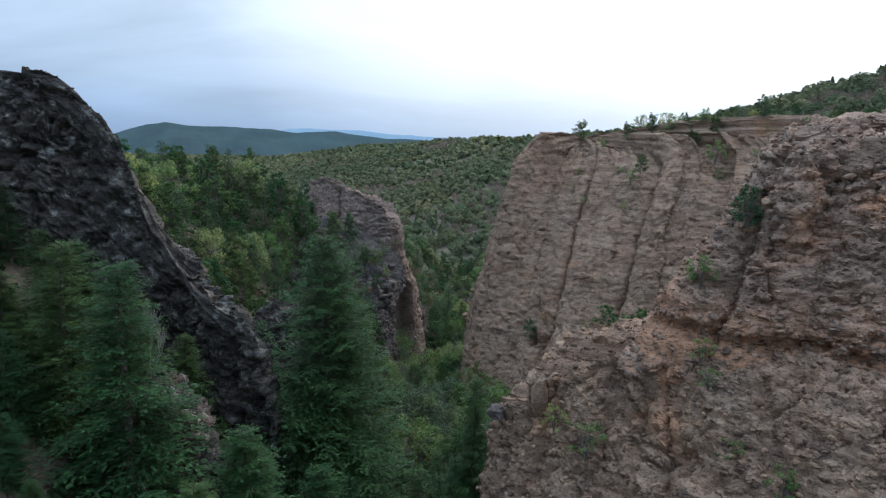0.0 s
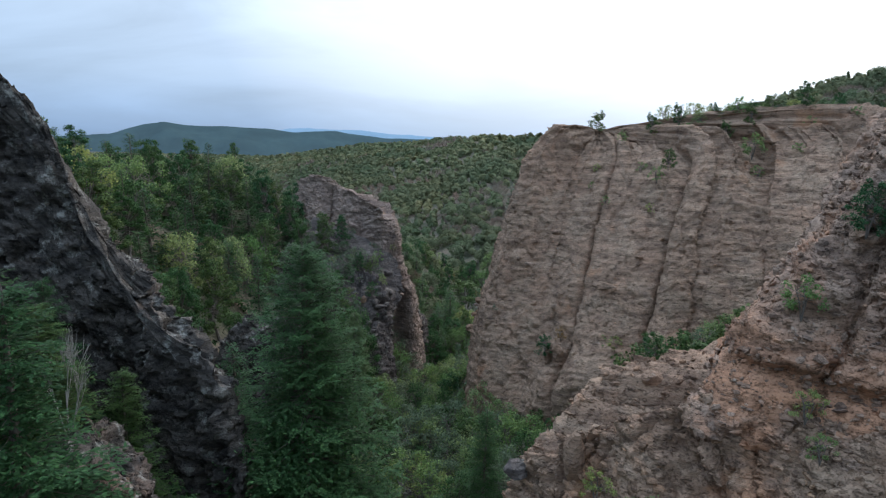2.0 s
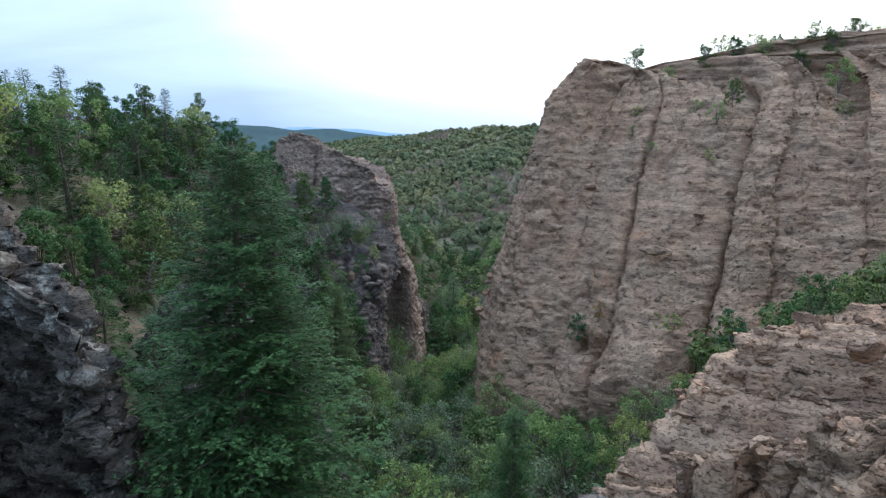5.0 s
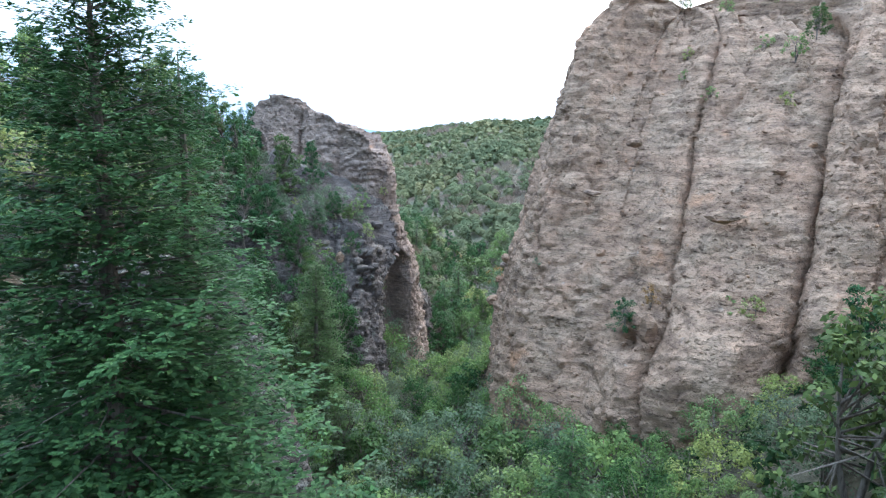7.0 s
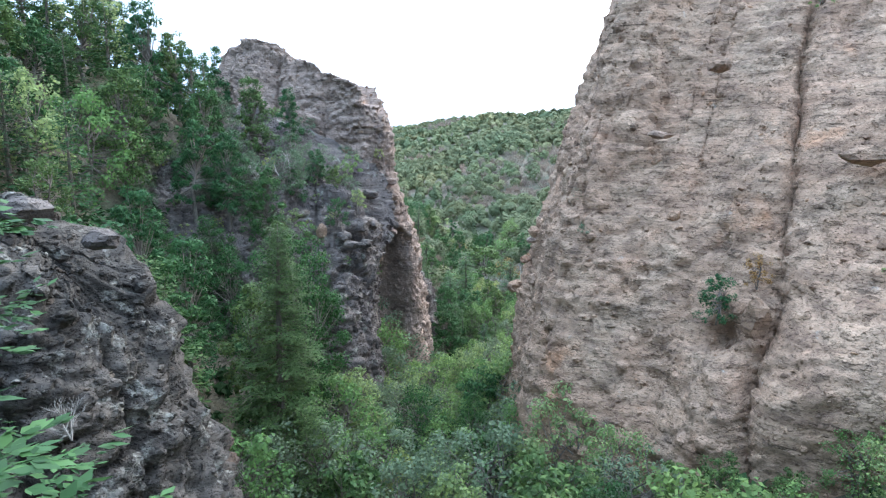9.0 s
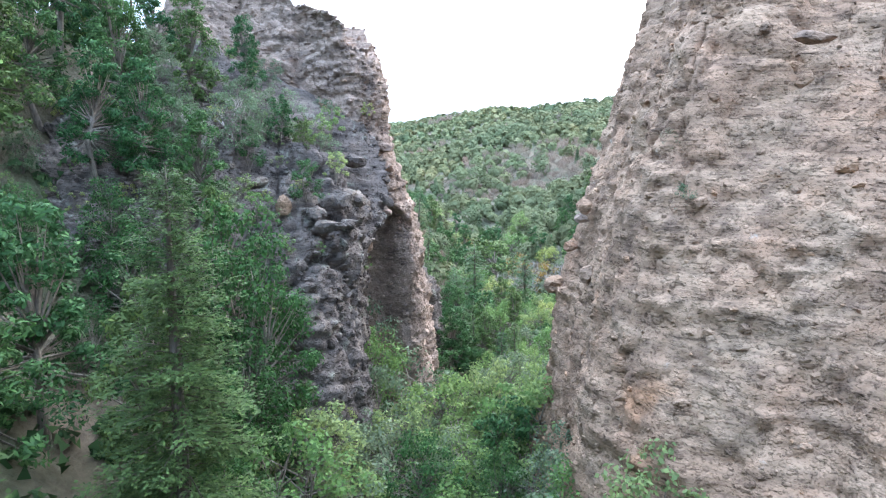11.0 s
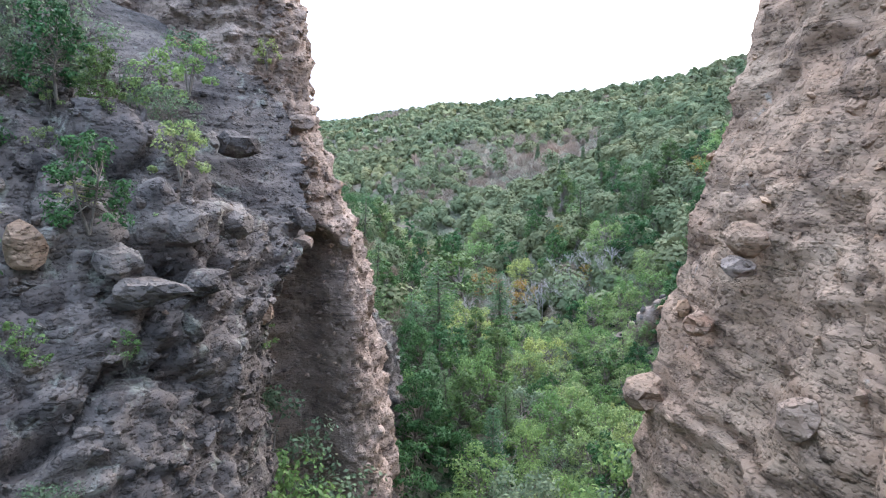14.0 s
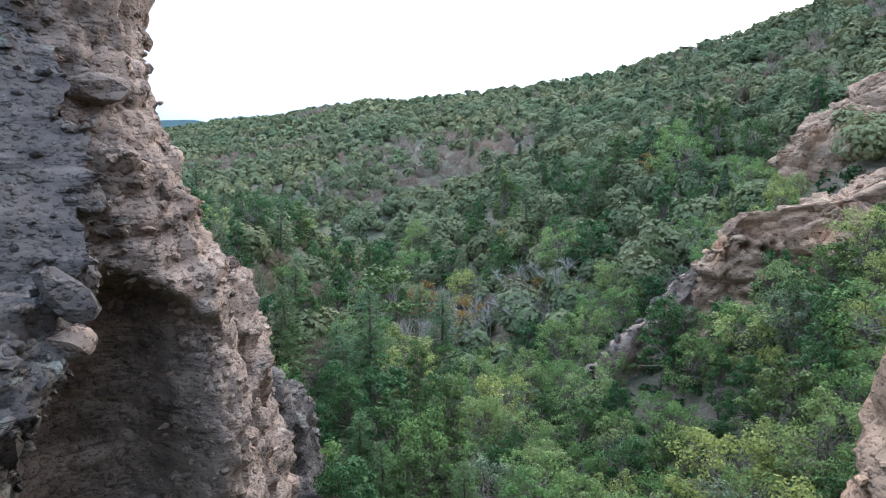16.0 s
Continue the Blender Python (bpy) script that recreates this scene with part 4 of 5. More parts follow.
# trees known one by one
for kind, x, y, top, wide in [
        ("fir", -25.2, 42.5, 38.5, 1.5), ("fir", -21.4, 41.0, 36.0, 1.45), ("fir", -28.5, 39.0, 37.0, 1.5), ("fir", -36.0, 45.0, 44.0, 1.4), ("fir", -11.8, 35.5, 28.0, 1.3), ("fir", -18.7, 35.0, 38.5, 1.15), ("fir", -23.8, 37.3, 39.2, 1.0), ("fir", -13.5, 31.5, 27.0, 1.4), ("fir", -16.0, 29.0, 25.0, 1.6), ("fir", -21.0, 29.5, 28.0, 1.6), ("fir", -26.0, 32.0, 33.0, 1.6), ("fir", -12.0, 27.5, 20.0, 1.6), ("fir", -14.0, 41.0, 25.0, 1.3), ("fir", -29.0, 44.5, 39.0, 1.2),
        ("fir", -33.0, 41.0, 39.0, 1.2), ("fir", -25.2, 34.6, 34.5, 1.3), ("fir", -23.2, 31.0, 31.0, 1.3), ("fir", -34.2, 48.8, 42.0, 1.2), ("fir", -18.5, 24.0, 23.0, 1.5), ("fir", -21.5, 20.5, 25.0, 1.5), ("fir", -16.5, 20.0, 20.0, 1.5), ("fir", -30.0, 35.5, 37.0, 1.3), ("bare", -22.2, 43.2, 38.0, 0.35), ("bare", -19.6, 40.0, 36.8, 0.35), ("bare", -24.0, 40.5, 37.0, 0.35), ("fir", -19.5, 45.0, 31.0, 1.1), ("fir", -8.8, 41.5, 22.5, 1.2), ("fir", -25.0, 47.5, 36.0, 1.0),
        ("fir", 2.8, 58.3, 22.4, 0.8), ("pine", 19.5, 66.5, 25.5, 1.1), ("juniper", 15.5, 60.5, 26.3, 1.0), ("juniper", 19.0, 57.5, 29.0, 1.1), ("juniper", 22.5, 57.0, 31.0, 1.0),
        ("fir", -22.9, 84.7, 30.8, 0.8), ("pine", -19.8, 85.7, 25.5, 1.0), ("fir", 1.5, 150.5, 11.0, 1.2), ("fir", 9.5, 158.0, 8.5, 1.2), ("juniper", 4.9, 167.8, 9.0, 1.3), ("autumn", 22.2, 163.5, 8.0, 1.1),
        ("pine", -25.0, 113.0, 37.0, 0.9), ("pine", -30.5, 110.0, 38.5, 1.0), ("pine", -17.0, 112.3, 32.5, 0.9), ("maple", -14.5, 91.0, 18.8, 1.0), ("maple", -16.8, 92.0, 21.0, 1.0), ("maple", -12.8, 88.5, 15.8, 1.0), ("maple", -18.6, 93.5, 23.0, 1.0), ("maple", -20.8, 91.0, 23.0, 1.0), ("maple", -11.6, 92.3, 20.0, 0.8), ("maple", -13.4, 92.0, 22.0, 0.8), ("maple", -12.2, 90.2, 17.0, 0.9),
        ("maple", -17.5, 88.5, 18.5, 1.0), ("pine", -15.6, 95.6, 26.5, 1.0), ("pine", -18.2, 96.5, 29.0, 1.0), ("pine", -13.9, 94.6, 22.5, 0.9), ("pine", -20.5, 96.0, 29.5, 1.1), ("maple", -16.8, 97.5, 25.5, 0.9), ("maple", -19.6, 98.5, 28.0, 0.9), ("pine", -18.3, 103.5, 33.5, 1.0), ("pine", -21.5, 100.5, 33.0, 1.0), ("pine", -23.5, 104.5, 36.0, 1.0), ("pine", -16.0, 107.0, 33.0, 0.9), ("pine", -25.5, 100.0, 34.0, 1.0),
        ("bare", -15.5, 102.0, 29.0, 1.0), ("bare", -17.0, 100.0, 28.0, 1.0), ("sage", -13.5, 104.5, 28.5, 1.0), ("sage", -4.5, 81.0, 11.6, 1.1), ("oak", -2.2, 80.5, 11.3, 0.9)]:
    plant("grandfir" if kind == "fir" and y < 60 else kind, x, y, top, None, wide)


def scatter(count, box, spacing, kinds, low, high, seed, rocks=False, hold=None):
    """Random plants in a box of the plan, no two too close, none in the camera's way or inside a crag."""
    g = random.Random(seed)
    made = 0
    for _ in range(count * 12):
        if made >= count:
            break
        x, y = g.uniform(box[0], box[1]), g.uniform(box[2], box[3])
        if hold and not hold(x, y):
            continue
        if any((x - a) ** 2 + (y - b) ** 2 < spacing ** 2 for a, b in STANDING):
            continue
        if not rocks and inside(x, y, 0.06):
            continue
        kind = g.choices([k for k, w in kinds], [w for k, w in kinds])[0]
        tall = g.uniform(low, high) * (1.0 if kind not in ("fir", "pine") else 1.35) * (0.45 if kind == "bush" else 1.0)
        z = rock_top(x, y) if rocks else float(ground_at(np.array([x]), np.array([y]))[0])
        if any((x - q.x) ** 2 + (y - q.y) ** 2 < 16 and z + tall > q.z - 2.5 for q in PATH):
            continue
        plant(kind, x, y, None, tall, g.uniform(0.85, 1.2), z - 0.15)
        made += 1


creek = lambda y: float(np.interp(y, CREEK_Y, CREEK_X))
scatter(200, (-72, -13, 58, 132), 2.8, [("pine", 6), ("fir", 4), ("juniper", 2), ("oak", 1)], 5, 7.5, 101)
scatter(16, (-60, -30, 30, 50), 3.4, [("pine", 3), ("fir", 5)], 5, 8, 102)
scatter(26, (-14, 2, 38, 62), 2.2, [("fir", 4), ("maple", 2), ("sage", 2)], 4.5, 7, 109, hold=lambda x, y: abs(x - creek(y)) < 12)
scatter(100, (-15, 8, 58, 110), 2.4, [("oak", 6), ("maple", 1), ("sage", 4), ("juniper", 1), ("bare", 1)], 4.2, 7.0, 103, hold=lambda x, y: abs(x - creek(y)) < 10)
scatter(90, (3, 42, 48, 77), 2.2, [("oak", 7), ("juniper", 2), ("sage", 2)], 2.6, 4.0, 104)
scatter(50, (14, 46, 108, 136), 2.6, [("juniper", 5), ("oak", 4)], 3.2, 5.0, 110)
scatter(80, (-20, 5, 118, 166), 2.7, [("fir", 5), ("pine", 3), ("maple", 1), ("juniper", 3), ("oak", 3)], 3.4, 6.4, 105)
scatter(60, (20, 48, 122, 138), 2.6, [("juniper", 6), ("pine", 3), ("maple", 1)], 3.2, 5.5, 115)
scatter(260, (-4, 44, 104, 156), 2.1, [("oak", 12), ("sage", 1.5), ("juniper", 1.5), ("maple", 0.4), ("bare", 0.8)], 2.8, 4.6, 116, hold=lambda x, y: x > 2 + 0.08 * (y - 120))
scatter(36, (-34, -3, 122, 165), 3.0, [("pine", 5), ("juniper", 4), ("fir", 1)], 4, 6.5, 111)
scatter(110, (-40, 60, 150, 212), 3.6, [("fir", 3), ("pine", 4), ("juniper", 3), ("oak", 3), ("maple", 2), ("autumn", 0.4)], 4, 7.5, 112)
scatter(40, (16, 60, 86, 104), 2.2, [("bush", 5), ("juniper", 1)], 1.6, 3.2, 106, rocks=True)
scatter(230, (30, 70, 90, 114), 1.6, [("juniper", 4), ("oak", 4), ("sage", 1)], 1.4, 2.8, 114, rocks=True, hold=lambda x, y: y > np.interp(x, [22, 27, 33, 40, 52, 62], [99, 96.5, 93.5, 93, 89.5, 90]))
scatter(150, (42, 100, 92, 132), 2.2, [("juniper", 5), ("oak", 4), ("sage", 1)], 2.0, 4.0, 117)
scatter(22, (6, 26, 156, 178), 2.6, [("bare", 4), ("autumn", 1)], 5, 7.5, 113)
scatter(80, (-25, -8.5, 94, 112), 1.0, [("bush", 6), ("juniper", 1), ("sage", 2)], 1.2, 2.6, 107, rocks=True)
scatter(46, (-25, -11.5, 99, 111), 1.3, [("sage", 5), ("juniper", 2), ("bush", 3), ("bare", 1)], 2.0, 3.4, 108, rocks=True)


def crown_shapes(kind, flakes, leaf, seed):
    """Crowns one metre in radius and height: sprays of leaves on an uneven, lobed surface."""
    shapes = []
    for k in range(7):
        g = np.random.default_rng(seed * 50 + k)
        d = unit(g.normal(0, 1, (flakes, 3)) + (0, 0, 0.45))
        lobes = unit(g.normal(0, 1, (9, 3)) + (0, 0, 0.3))
        bulge = np.max(smooth(0.5, 1.0, d @ lobes.T) * g.uniform(0.45, 1.0, 9), 1)
        rad = (0.58 + 0.46 * bulge) * g.uniform(0.72, 1.06, flakes)
        at = d * rad[:, None] * (1, 1, 0.52) + (0, 0, 0.46)
        face = unit(d + (0, 0, 0.25) + g.normal(0, 0.3, (flakes, 3)))
        if kind == "pine":
            t, a = g.random(flakes) ** 1.5, g.uniform(0, 2 * np.pi, flakes)
            tier = 0.75 + 0.35 * ((t * 7 + 0.15 * np.sin(a * 3 + k)) % 1.0)
            out = (1 - t) ** 0.8 * 0.85 * (1.0 - 0.5 * (tier - 0.75)) * g.uniform(0.7, 1.1, flakes) + 0.03
            at = np.stack([np.cos(a) * out, np.sin(a) * out, 0.08 + 0.98 * t], 1)
            face = unit(np.stack([np.cos(a) * 0.7, np.sin(a) * 0.7, 0.6 + 0 * a], 1) + g.normal(0, 0.3, (flakes, 3)))
        along = unit(np.cross(face, g.normal(0, 1, (flakes, 3))))
        wide = 1.0
        if kind == "bare":
            along, wide = unit(d * (1, 1, 0.6) + (0, 0, 0.7) + g.normal(0, 0.25, (flakes, 3))), 0.22
        size = leaf * g.uniform(0.6, 1.4, flakes)
        side = np.cross(face, along)
        shapes.append((at, along * (size * (1.7 if kind == "bare" else 1.0))[:, None], side * (size * wide)[:, None]))
    return shapes


def far_woods(name, label, spots, flakes, leaf, mat, seed, low, high, kind="oak", spread_=(0.40, 0.62)):
    """Distant trees as one sheet of small crowns, each with a tint of its own."""
    g = np.random.default_rng(seed)
    shapes = crown_shapes(kind, flakes, leaf, seed)
    vs, tints = [], []
    for spot in spots:
        at, along, side = shapes[g.integers(7)]
        a, tall = g.uniform(0, 2 * np.pi), low + (high - low) * g.random() ** 1.4
        wide = min(5.5, tall * g.uniform(*spread_))
        ca, sa = math.cos(a), math.sin(a)
        turn = np.array([[ca, sa, 0], [-sa, ca, 0], [0, 0, 1]])
        q, u, w = at @ turn * (wide, wide, tall) + spot, along @ turn, side @ turn
        vs.append(np.stack([q - 0.5 * u - 0.4 * w, q + 0.5 * u - 0.4 * w, q + 0.7 * w], 1).reshape(-1, 3))
        tints.append(np.full(flakes, g.random()))
    v = np.vstack(vs)
    me = mesh_of(name, v, np.arange(len(v)).reshape(-1, 3), mat, False)
    me.attributes.new("tint", "FLOAT", "FACE").data.foreach_set("value", np.concatenate(tints).astype(np.float32))
    return tagged(new(name, me), label, "trees", kind="stuff")


def spread(az, near, far, gap, seed, thin):
    """Places for trees about a gap apart over a sector of the hills, with clearings."""
    g = np.random.default_rng(seed)
    gx_, gy_ = np.meshgrid(np.arange(-far, far, gap), np.arange(0, far, gap))
    ex = gx_.ravel() + g.uniform(-0.46, 0.46, gx_.size) * gap
    ey = gy_.ravel() + g.uniform(-0.46, 0.46, gx_.size) * gap
    r, a = np.hypot(ex, ey), np.degrees(np.arctan2(ex, ey))
    x, y = ex - 3, ey + 96
    keep = (r > near) & (r < far) & (a > az[0]) & (a < az[1]) & (y > 104)
    keep &= fbm(np.stack([x, y, 0 * x], 1) * 0.03, 3, 77) + 0.25 * g.normal(0, 1, len(x)) > -thin
    keep &= ~((y < 150) & (x < 46))
    x, y = x[keep], y[keep]
    return np.stack([x, y, ground_at(x, y) - 0.2], 1)


def mixed_woods(name, place, az, near, far, gap, flakes, leaf, seed, thin, low, high):
    """One belt of woods: junipers, scrub oaks, pines and leafless shrubs in drifts."""
    spots = spread(az, near, far, gap, seed, thin)
    g = np.random.default_rng(seed + 500)
    drift = fbm(spots * (0.016, 0.016, 0), 3, 91) + 0.28 * g.normal(0, 1, len(spots))
    grey = fbm(spots * (0.022, 0.022, 0), 2, 97) + 0.34 * g.normal(0, 1, len(spots))
    lot = g.random(len(spots))
    what = np.where(drift > 0.12, "oak", "juniper")
    what = np.where((lot < 0.10) & (drift < 0.3) & (spots[:, 1] < 330), "pine", what)
    what = np.where(grey > 0.66, "bare", what)
    for kind, words, tall, spr in (("juniper", "rounded dark junipers", 1.0, (0.44, 0.66)), ("oak", "pale green scrub oaks", 0.85, (0.44, 0.66)), ("pine", "dark pointed conifers", 1.3, (0.22, 0.32)), ("bare", "leafless grey shrubs", 0.75, (0.4, 0.6))):
        chosen = spots[what == kind]
        if len(chosen):
            far_woods(name, words + " " + place, chosen, int(flakes * (0.8 if kind == "pine" else 1)), leaf, WOODS[kind], seed + len(kind), low * tall, high * tall, kind, spr)


mixed_woods("hillside_woods", "on the near hillside", (-30, 58), 50, 125, 4.4, 620, 0.46, 1, 0.95, 3.0, 6.5)
mixed_woods("midslope_woods", "on the middle slopes", (-30, 58), 125, 220, 4.4, 320, 0.68, 20, 0.95, 3.2, 7.0)
mixed_woods("upper_woods", "on the upper slopes", (-40, 58), 220, 350, 4.8, 96, 1.22, 40, 0.95, 3.4, 6.0)
mixed_woods("hilltop_woods", "covering the far hill to its crest", (-50, 52), 350, 760, 6.0, 26, 2.35, 60, 1.2, 3.6, 6.0)
mixed_woods("distant_woods", "far down the valley", (-50, 0), 760, 1500, 12.0, 16, 4.5, 80, 1.3, 5.0, 8.0)
g_ = np.random.default_rng(5)
ux, uy = g_.uniform(-40, 46, 5000), g_.uniform(20, 150, 5000)
under = np.stack([ux, uy, ground_at(ux, uy) - 0.2], 1)
far_woods("undergrowth", "low green undergrowth and leaf litter between the trees", under, 16, 0.42, LITTER, 4, 0.6, 1.8, "oak", (0.5, 0.9))

# ---- stones set in the crags ----
def stone_mesh(seed, mat):
    """A rough rounded cobble one metre across."""
    bm = bmesh.new()
    bmesh.ops.create_icosphere(bm, subdivisions=1 if seed % 2 else 2, radius=0.5)
    g = np.random.default_rng(seed)
    cuts = unit(g.normal(0, 1, (7, 3)))
    for v in bm.verts:
        p = np.array(v.co)
        for c in cuts:
            over = p @ c - 0.33
            if over > 0:
                p = p - c * over * 0.85
        v.co = p * (1 + 0.10 * g.normal())
    me = bpy.data.meshes.new("stone")
    bm.to_mesh(me)
    bm.free()
    me.materials.append(mat)
    return me


def stones(ob, count, low, high, keep, seed, mats):
    """Cobbles half sunk in a crag's face."""
    p, nrm, rows, n = SURFACES[ob.name]
    g = np.random.default_rng(seed)
    kinds = [stone_mesh(seed + k, mats[k % len(mats)]) for k in range(6)]
    idx = np.nonzero(keep(p[:, 0], p[:, 1], p[:, 2]))[0]
    for i in g.choice(idx, min(count, len(idx)), replace=False):
        size = low + (high - low) * g.random() ** 3
        m = new("stone", kinds[g.integers(6)])
        m.parent = ob
        out = Vector(nrm[i])
        turn = out.to_track_quat("Z", "Y").to_matrix().to_4x4()
        m.matrix_basis = Matrix.Translation(Vector(p[i]) + out * size * 0.05) @ turn @ pose(0, 0, 0, g.normal(0, 14), g.normal(0, 14), g.uniform(0, 360)) @ Matrix.Diagonal((size * g.uniform(0.8, 1.5), size * g.uniform(0.7, 1.1), size * g.uniform(0.6, 0.9), 1))


def pebbles(ob, count, low, high, keep, seed, mat):
    """The small cobbles that stud a crag, as one part."""
    p, nrm, rows, n = SURFACES[ob.name]
    g = np.random.default_rng(seed)
    bm = bmesh.new()
    bmesh.ops.create_icosphere(bm, subdivisions=1, radius=0.5)
    sv = np.array([q.co for q in bm.verts])
    sf = np.array([[q.index for q in face.verts] for face in bm.faces])
    bm.free()
    idx = np.nonzero(keep(p[:, 0], p[:, 1], p[:, 2]))[0]
    idx = g.choice(idx, min(count, len(idx)), replace=False)
    m = len(idx)
    out = nrm[idx]
    up = unit(np.array([0, 0, 1.0]) - out * out[:, 2:3] + g.normal(0, 0.25, (m, 3)))
    across = np.cross(out, up)
    size = low + (high - low) * g.random(m) ** 2.2
    ax, ay, az = size * g.uniform(0.8, 1.6, m), size * g.uniform(0.45, 0.9, m), size * g.uniform(0.5, 0.9, m)
    shape = sv[None] * (1 + 0.22 * g.normal(0, 1, (m, len(sv), 1)))
    v = p[idx][:, None] + out[:, None] * (size * 0.10)[:, None, None] + shape[:, :, 0:1] * (across * ax[:, None])[:, None] + shape[:, :, 1:2] * (up * ay[:, None])[:, None] + shape[:, :, 2:3] * (out * az[:, None])[:, None]
    f = (sf[None] + (np.arange(m) * len(sv))[:, None, None]).reshape(-1, 3)
    made = part("cobbles", mesh_of("cobbles", v.reshape(-1, 3), f, mat, False), ob)
    return tagged(made, kind="stuff")


FACES = [
    (main_wall, 300, 0.25, 0.8, lambda x, y, z: (z > 6) & (y < 104) & (x < 40), STONE_TAN, 2600, 0.36),
    (near_low, 260, 0.2, 0.7, lambda x, y, z: (y < 48) & (x < 24) & (z > 16), STONE_TAN, 6000, 0.55),
    (near_high, 160, 0.2, 0.6, lambda x, y, z: (y < 42) & (x < 28) & (z > 31), STONE_RUST, 4000, 0.5),
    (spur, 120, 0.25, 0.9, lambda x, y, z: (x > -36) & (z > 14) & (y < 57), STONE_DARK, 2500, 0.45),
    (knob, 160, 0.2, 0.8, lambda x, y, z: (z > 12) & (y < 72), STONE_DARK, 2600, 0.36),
    (fin, 220, 0.2, 0.7, lambda x, y, z: (z > 4) & (y < 119) & (x > -24), STONE_FIN, 3500, 0.38),
    (shoulder, 300, 0.2, 1.0, lambda x, y, z: (z > 6) & (x > -20) & (y < 111), STONE_GREY, 4000, 0.36),
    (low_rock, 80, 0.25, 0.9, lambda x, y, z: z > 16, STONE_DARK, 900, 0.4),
    (pier, 60, 0.2, 0.7, lambda x, y, z: z > 6, STONE_FIN, 900, 0.38),
    (creek_rock, 30, 0.2, 0.8, lambda x, y, z: z > 4, STONE_GREY, 400, 0.4),
    (outcrop_low, 60, 0.5, 1.5, lambda x, y, z: z > 0, STONE_GREY, 500, 0.7),
    (outcrop_high, 110, 0.5, 1.7, lambda x, y, z: (z > 4) & (y < 142), STONE_TAN, 800, 0.7),
    (outcrop_far, 60, 0.5, 1.5, lambda x, y, z: (z > 12) & (y < 156), STONE_TAN, 400, 0.7)]
for n, (ob, count, low, high, keep, mat, many, small) in enumerate(FACES):
    stones(ob, count, low, high, keep, n * 10 + 1, [mat])
    pebbles(ob, many, 0.10, small, keep, n * 10 + 5, mat)


def boulder(ob, x, y, z, size, turn=0.0, tilt=0.0, mat=None, seed=2):
    """A single large block or slab standing out of a crag."""
    m = new("boulder", stone_mesh(900 + 2 * seed, mat))
    m.parent = ob
    m.matrix_basis = pose(x, y, z, tilt, 0, turn) @ Matrix.Diagonal((*size, 1))
    return m


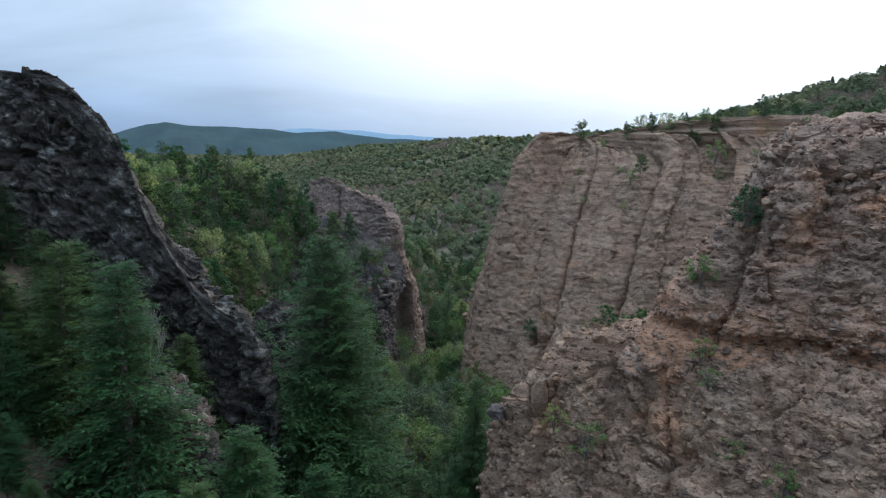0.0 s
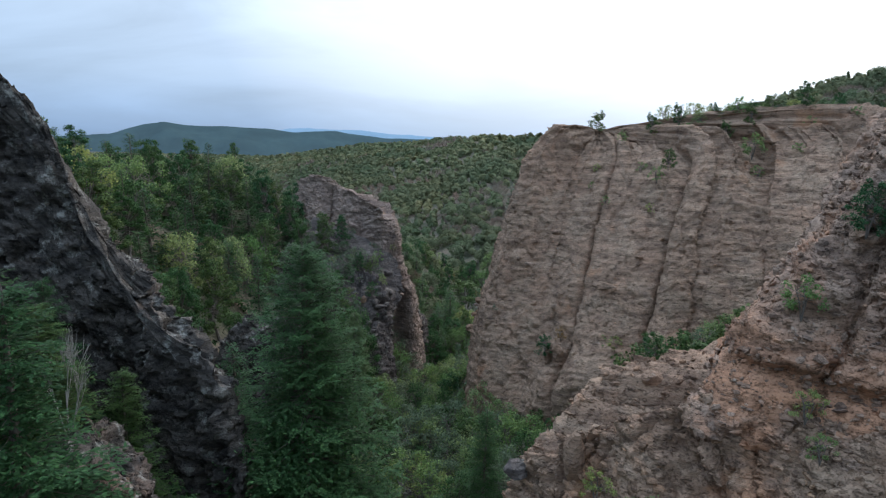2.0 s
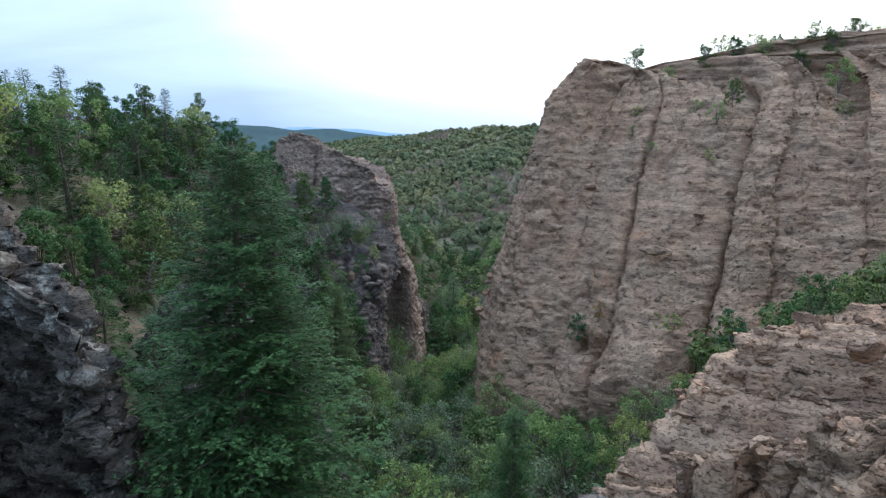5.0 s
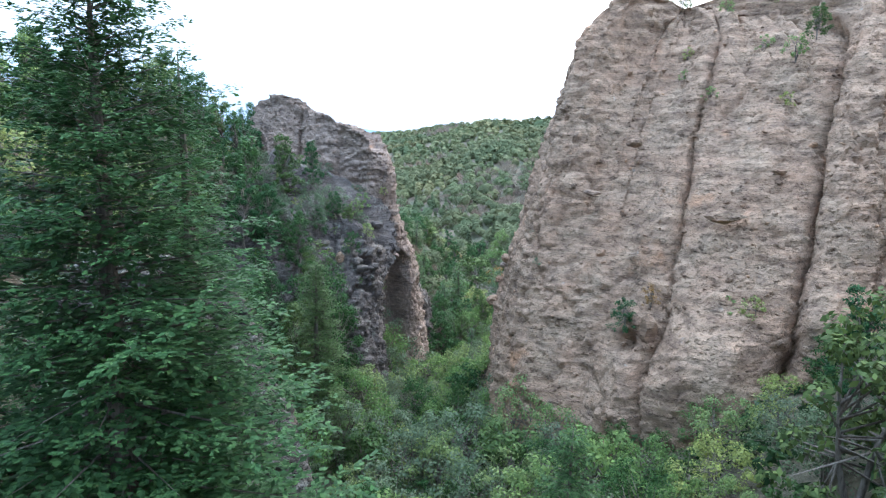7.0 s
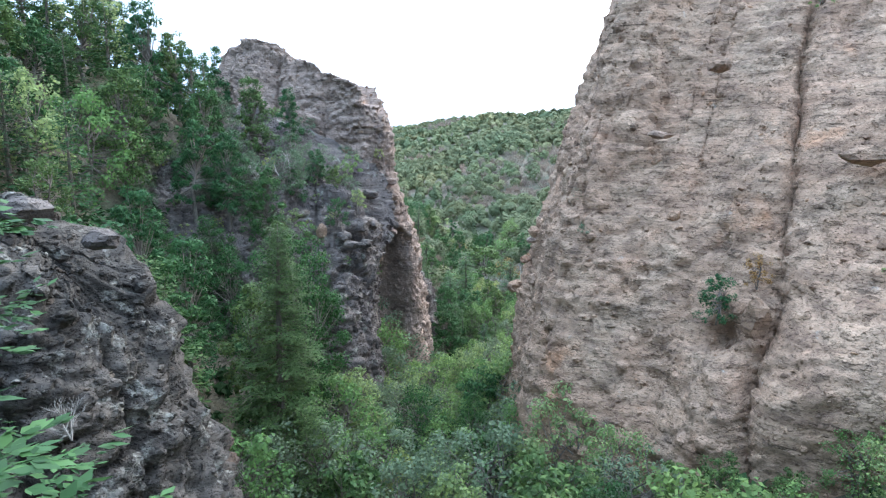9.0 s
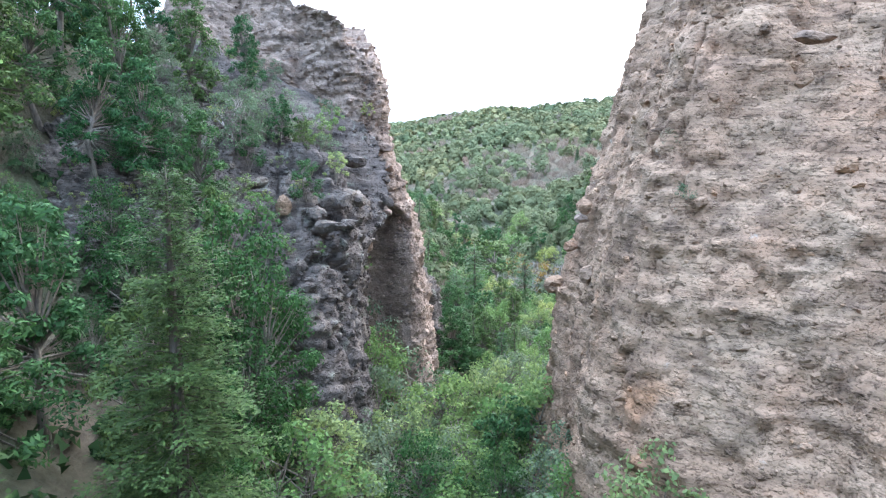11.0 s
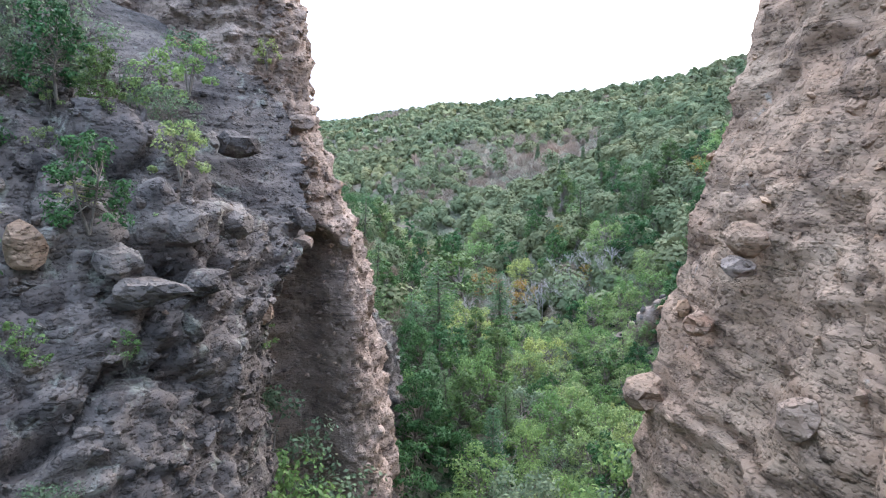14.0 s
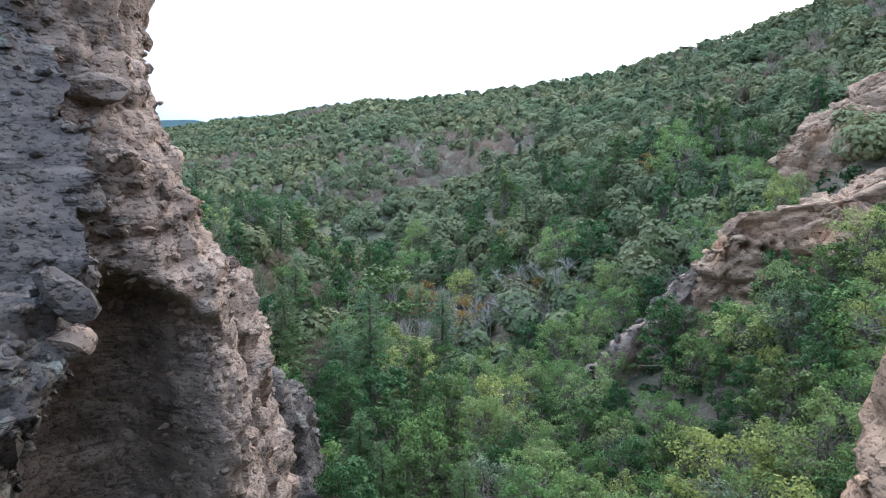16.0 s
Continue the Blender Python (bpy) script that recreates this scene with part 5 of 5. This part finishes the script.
for n, (ob, x, y, z, size, turn, tilt, mat) in enumerate([
        (shoulder, -9.2, 101.3, 21.7, (1.7, 1.2, 1.3), 10, 8, ROCK_GREY), (shoulder, -9.6, 99.6, 20.3, (2.2, 1.2, 0.9), 5, -6, ROCK_GREY), (shoulder, -8.7, 101.0, 20.2, (1.4, 1.2, 0.9), 30, 0, ROCK_GREY),
        (shoulder, -9.0, 107.0, 23.8, (1.9, 1.4, 1.1), 20, 5, ROCK_GREY), (shoulder, -8.5, 103.8, 21.5, (1.6, 1.3, 1.2), 0, 12, ROCK_GREY), (shoulder, -10.2, 99.7, 21.1, (1.2, 1.0, 1.0), 40, 0, ROCK_GREY),
        (shoulder, -11.9, 98.9, 21.5, (0.9, 0.8, 1.4), 15, 10, ROCK_TAN), (shoulder, -6.9, 107.2, 20.3, (0.8, 0.9, 0.7), 0, 0, ROCK_FIN), (shoulder, -7.7, 106.1, 19.6, (0.7, 0.7, 0.6), 50, 0, ROCK_FIN),
        (shoulder, -8.0, 105.2, 18.3, (0.7, 0.6, 0.9), 20, 0, ROCK_RUST), (fin, -7.6, 111.7, 24.7, (1.5, 1.2, 0.8), 0, 8, ROCK_FIN), (fin, -12.0, 110.8, 27.5, (1.4, 1.0, 1.0), 0, 0, ROCK_TAN),
        (main_wall, 18.3, 80.3, 27.9, (2.9, 1.6, 1.0), -30, 0, ROCK_TAN), (main_wall, 14.2, 88.7, 33.0, (1.6, 1.2, 1.0), -40, 0, ROCK_TAN), (main_wall, 10.8, 88.4, 28.9, (1.6, 1.0, 0.6), -30, 0, ROCK_RUST),
        (main_wall, 4.4, 95.5, 18.4, (0.9, 1.0, 0.95), 0, 0, ROCK_RUST), (main_wall, 4.75, 98.5, 21.6, (1.0, 1.1, 1.0), 0, 10, ROCK_TAN), (main_wall, 4.6, 98.5, 20.9, (0.8, 0.9, 0.6), 30, 0, ROCK_FIN),
        (main_wall, 4.3, 99.7, 19.2, (0.9, 0.9, 0.7), 20, 0, ROCK_RUST), (main_wall, 3.9, 101.5, 16.5, (1.5, 1.5, 1.2), 60, 0, ROCK_TAN), (main_wall, 5.7, 89.8, 22.9, (1.1, 0.8, 0.45), 0, 0, ROCK_TAN),
        (main_wall, 13.2, 79.9, 20.0, (1.5, 1.3, 2.6), 10, 5, ROCK_TAN), (main_wall, 6.0, 87.2, 18.0, (0.8, 0.7, 0.5), 0, 0, ROCK_RUST),
        (near_low, 6.6, 40.6, 27.5, (1.2, 1.2, 3.6), 10, 6, ROCK_TAN), (near_low, 3.9, 43.2, 25.6, (1.6, 1.4, 1.3), 0, 0, ROCK_GREY), (near_low, 10.6, 41.2, 31.9, (1.4, 1.0, 0.9), 20, 0, ROCK_TAN),
        (knob, -13.0, 69.3, 25.4, (1.3, 1.1, 0.8), 0, 0, ROCK_GREY), (knob, -15.2, 69.2, 26.4, (1.5, 1.2, 0.9), 20, 0, ROCK_GREY)]):
    boulder(ob, x, y, z, size, turn, tilt, mat, n)

# plants rooted in the rock faces
for kind, x, y, z, tall in [
        ("juniper", 17.2, 35.4, 40.4, 2.2), ("bush", 15.0, 35.7, 37.0, 1.5), ("bush", 8.8, 36.2, 26.0, 2.0), ("bush", 7.2, 38.2, 26.8, 1.4), ("bush", 14.7, 33.0, 31.7, 1.0), ("bush", 15.1, 30.9, 28.4, 1.2),
        ("bush", 14.7, 34.2, 32.9, 1.2), ("bush", 26.0, 87.3, 39.6, 1.6), ("bush", 37.4, 87.0, 42.7, 2.4), ("bush", 18.0, 77.5, 21.3, 1.4), ("bush", 17.1, 28.9, 27.6, 1.4), ("juniper", 11.7, 81.0, 19.4, 2.4),
        ("juniper", 27.2, 86.8, 41.0, 2.4), ("bush", 18.8, 76.5, 21.4, 1.5), ("bush", 16.2, 75.0, 18.0, 1.3), ("autumn", 13.6, 80.9, 21.2, 1.6), ("bush", -9.5, 102.4, 23.0, 1.3), ("bush", -10.6, 107.3, 25.8, 1.5),
        ("juniper", -10.8, 99.6, 21.9, 2.2), ("bush", -13.1, 98.1, 20.9, 1.5), ("sage", -14.8, 100.6, 24.6, 3.4), ("juniper", -13.0, 103.2, 25.2, 2.6), ("bush", -11.2, 105.8, 25.0, 1.6), ("bush", -9.8, 103.2, 23.3, 1.2),
        ("sage", 6.5, 88.7, 22.2, 1.3), ("sage", 6.6, 90.4, 24.6, 1.1), ("juniper", 27.8, 95.5, None, 2.6), ("juniper", 36.2, 92.0, None, 2.4), ("juniper", 39.2, 91.8, None, 2.8), ("juniper", 45.0, 90.0, None, 3.2),
        ("juniper", -15.9, 71.2, 25.9, 2.0), ("bare", -12.5, 66.0, 20.4, 1.7), ("bare", 50.0, 91.0, None, 4.0), ("juniper", 12.5, 46.5, 30.6, 2.2), ("bush", 20.0, 47.5, 31.0, 2.6)]:
    plant(kind, x, y, None, tall, 1.0, z)
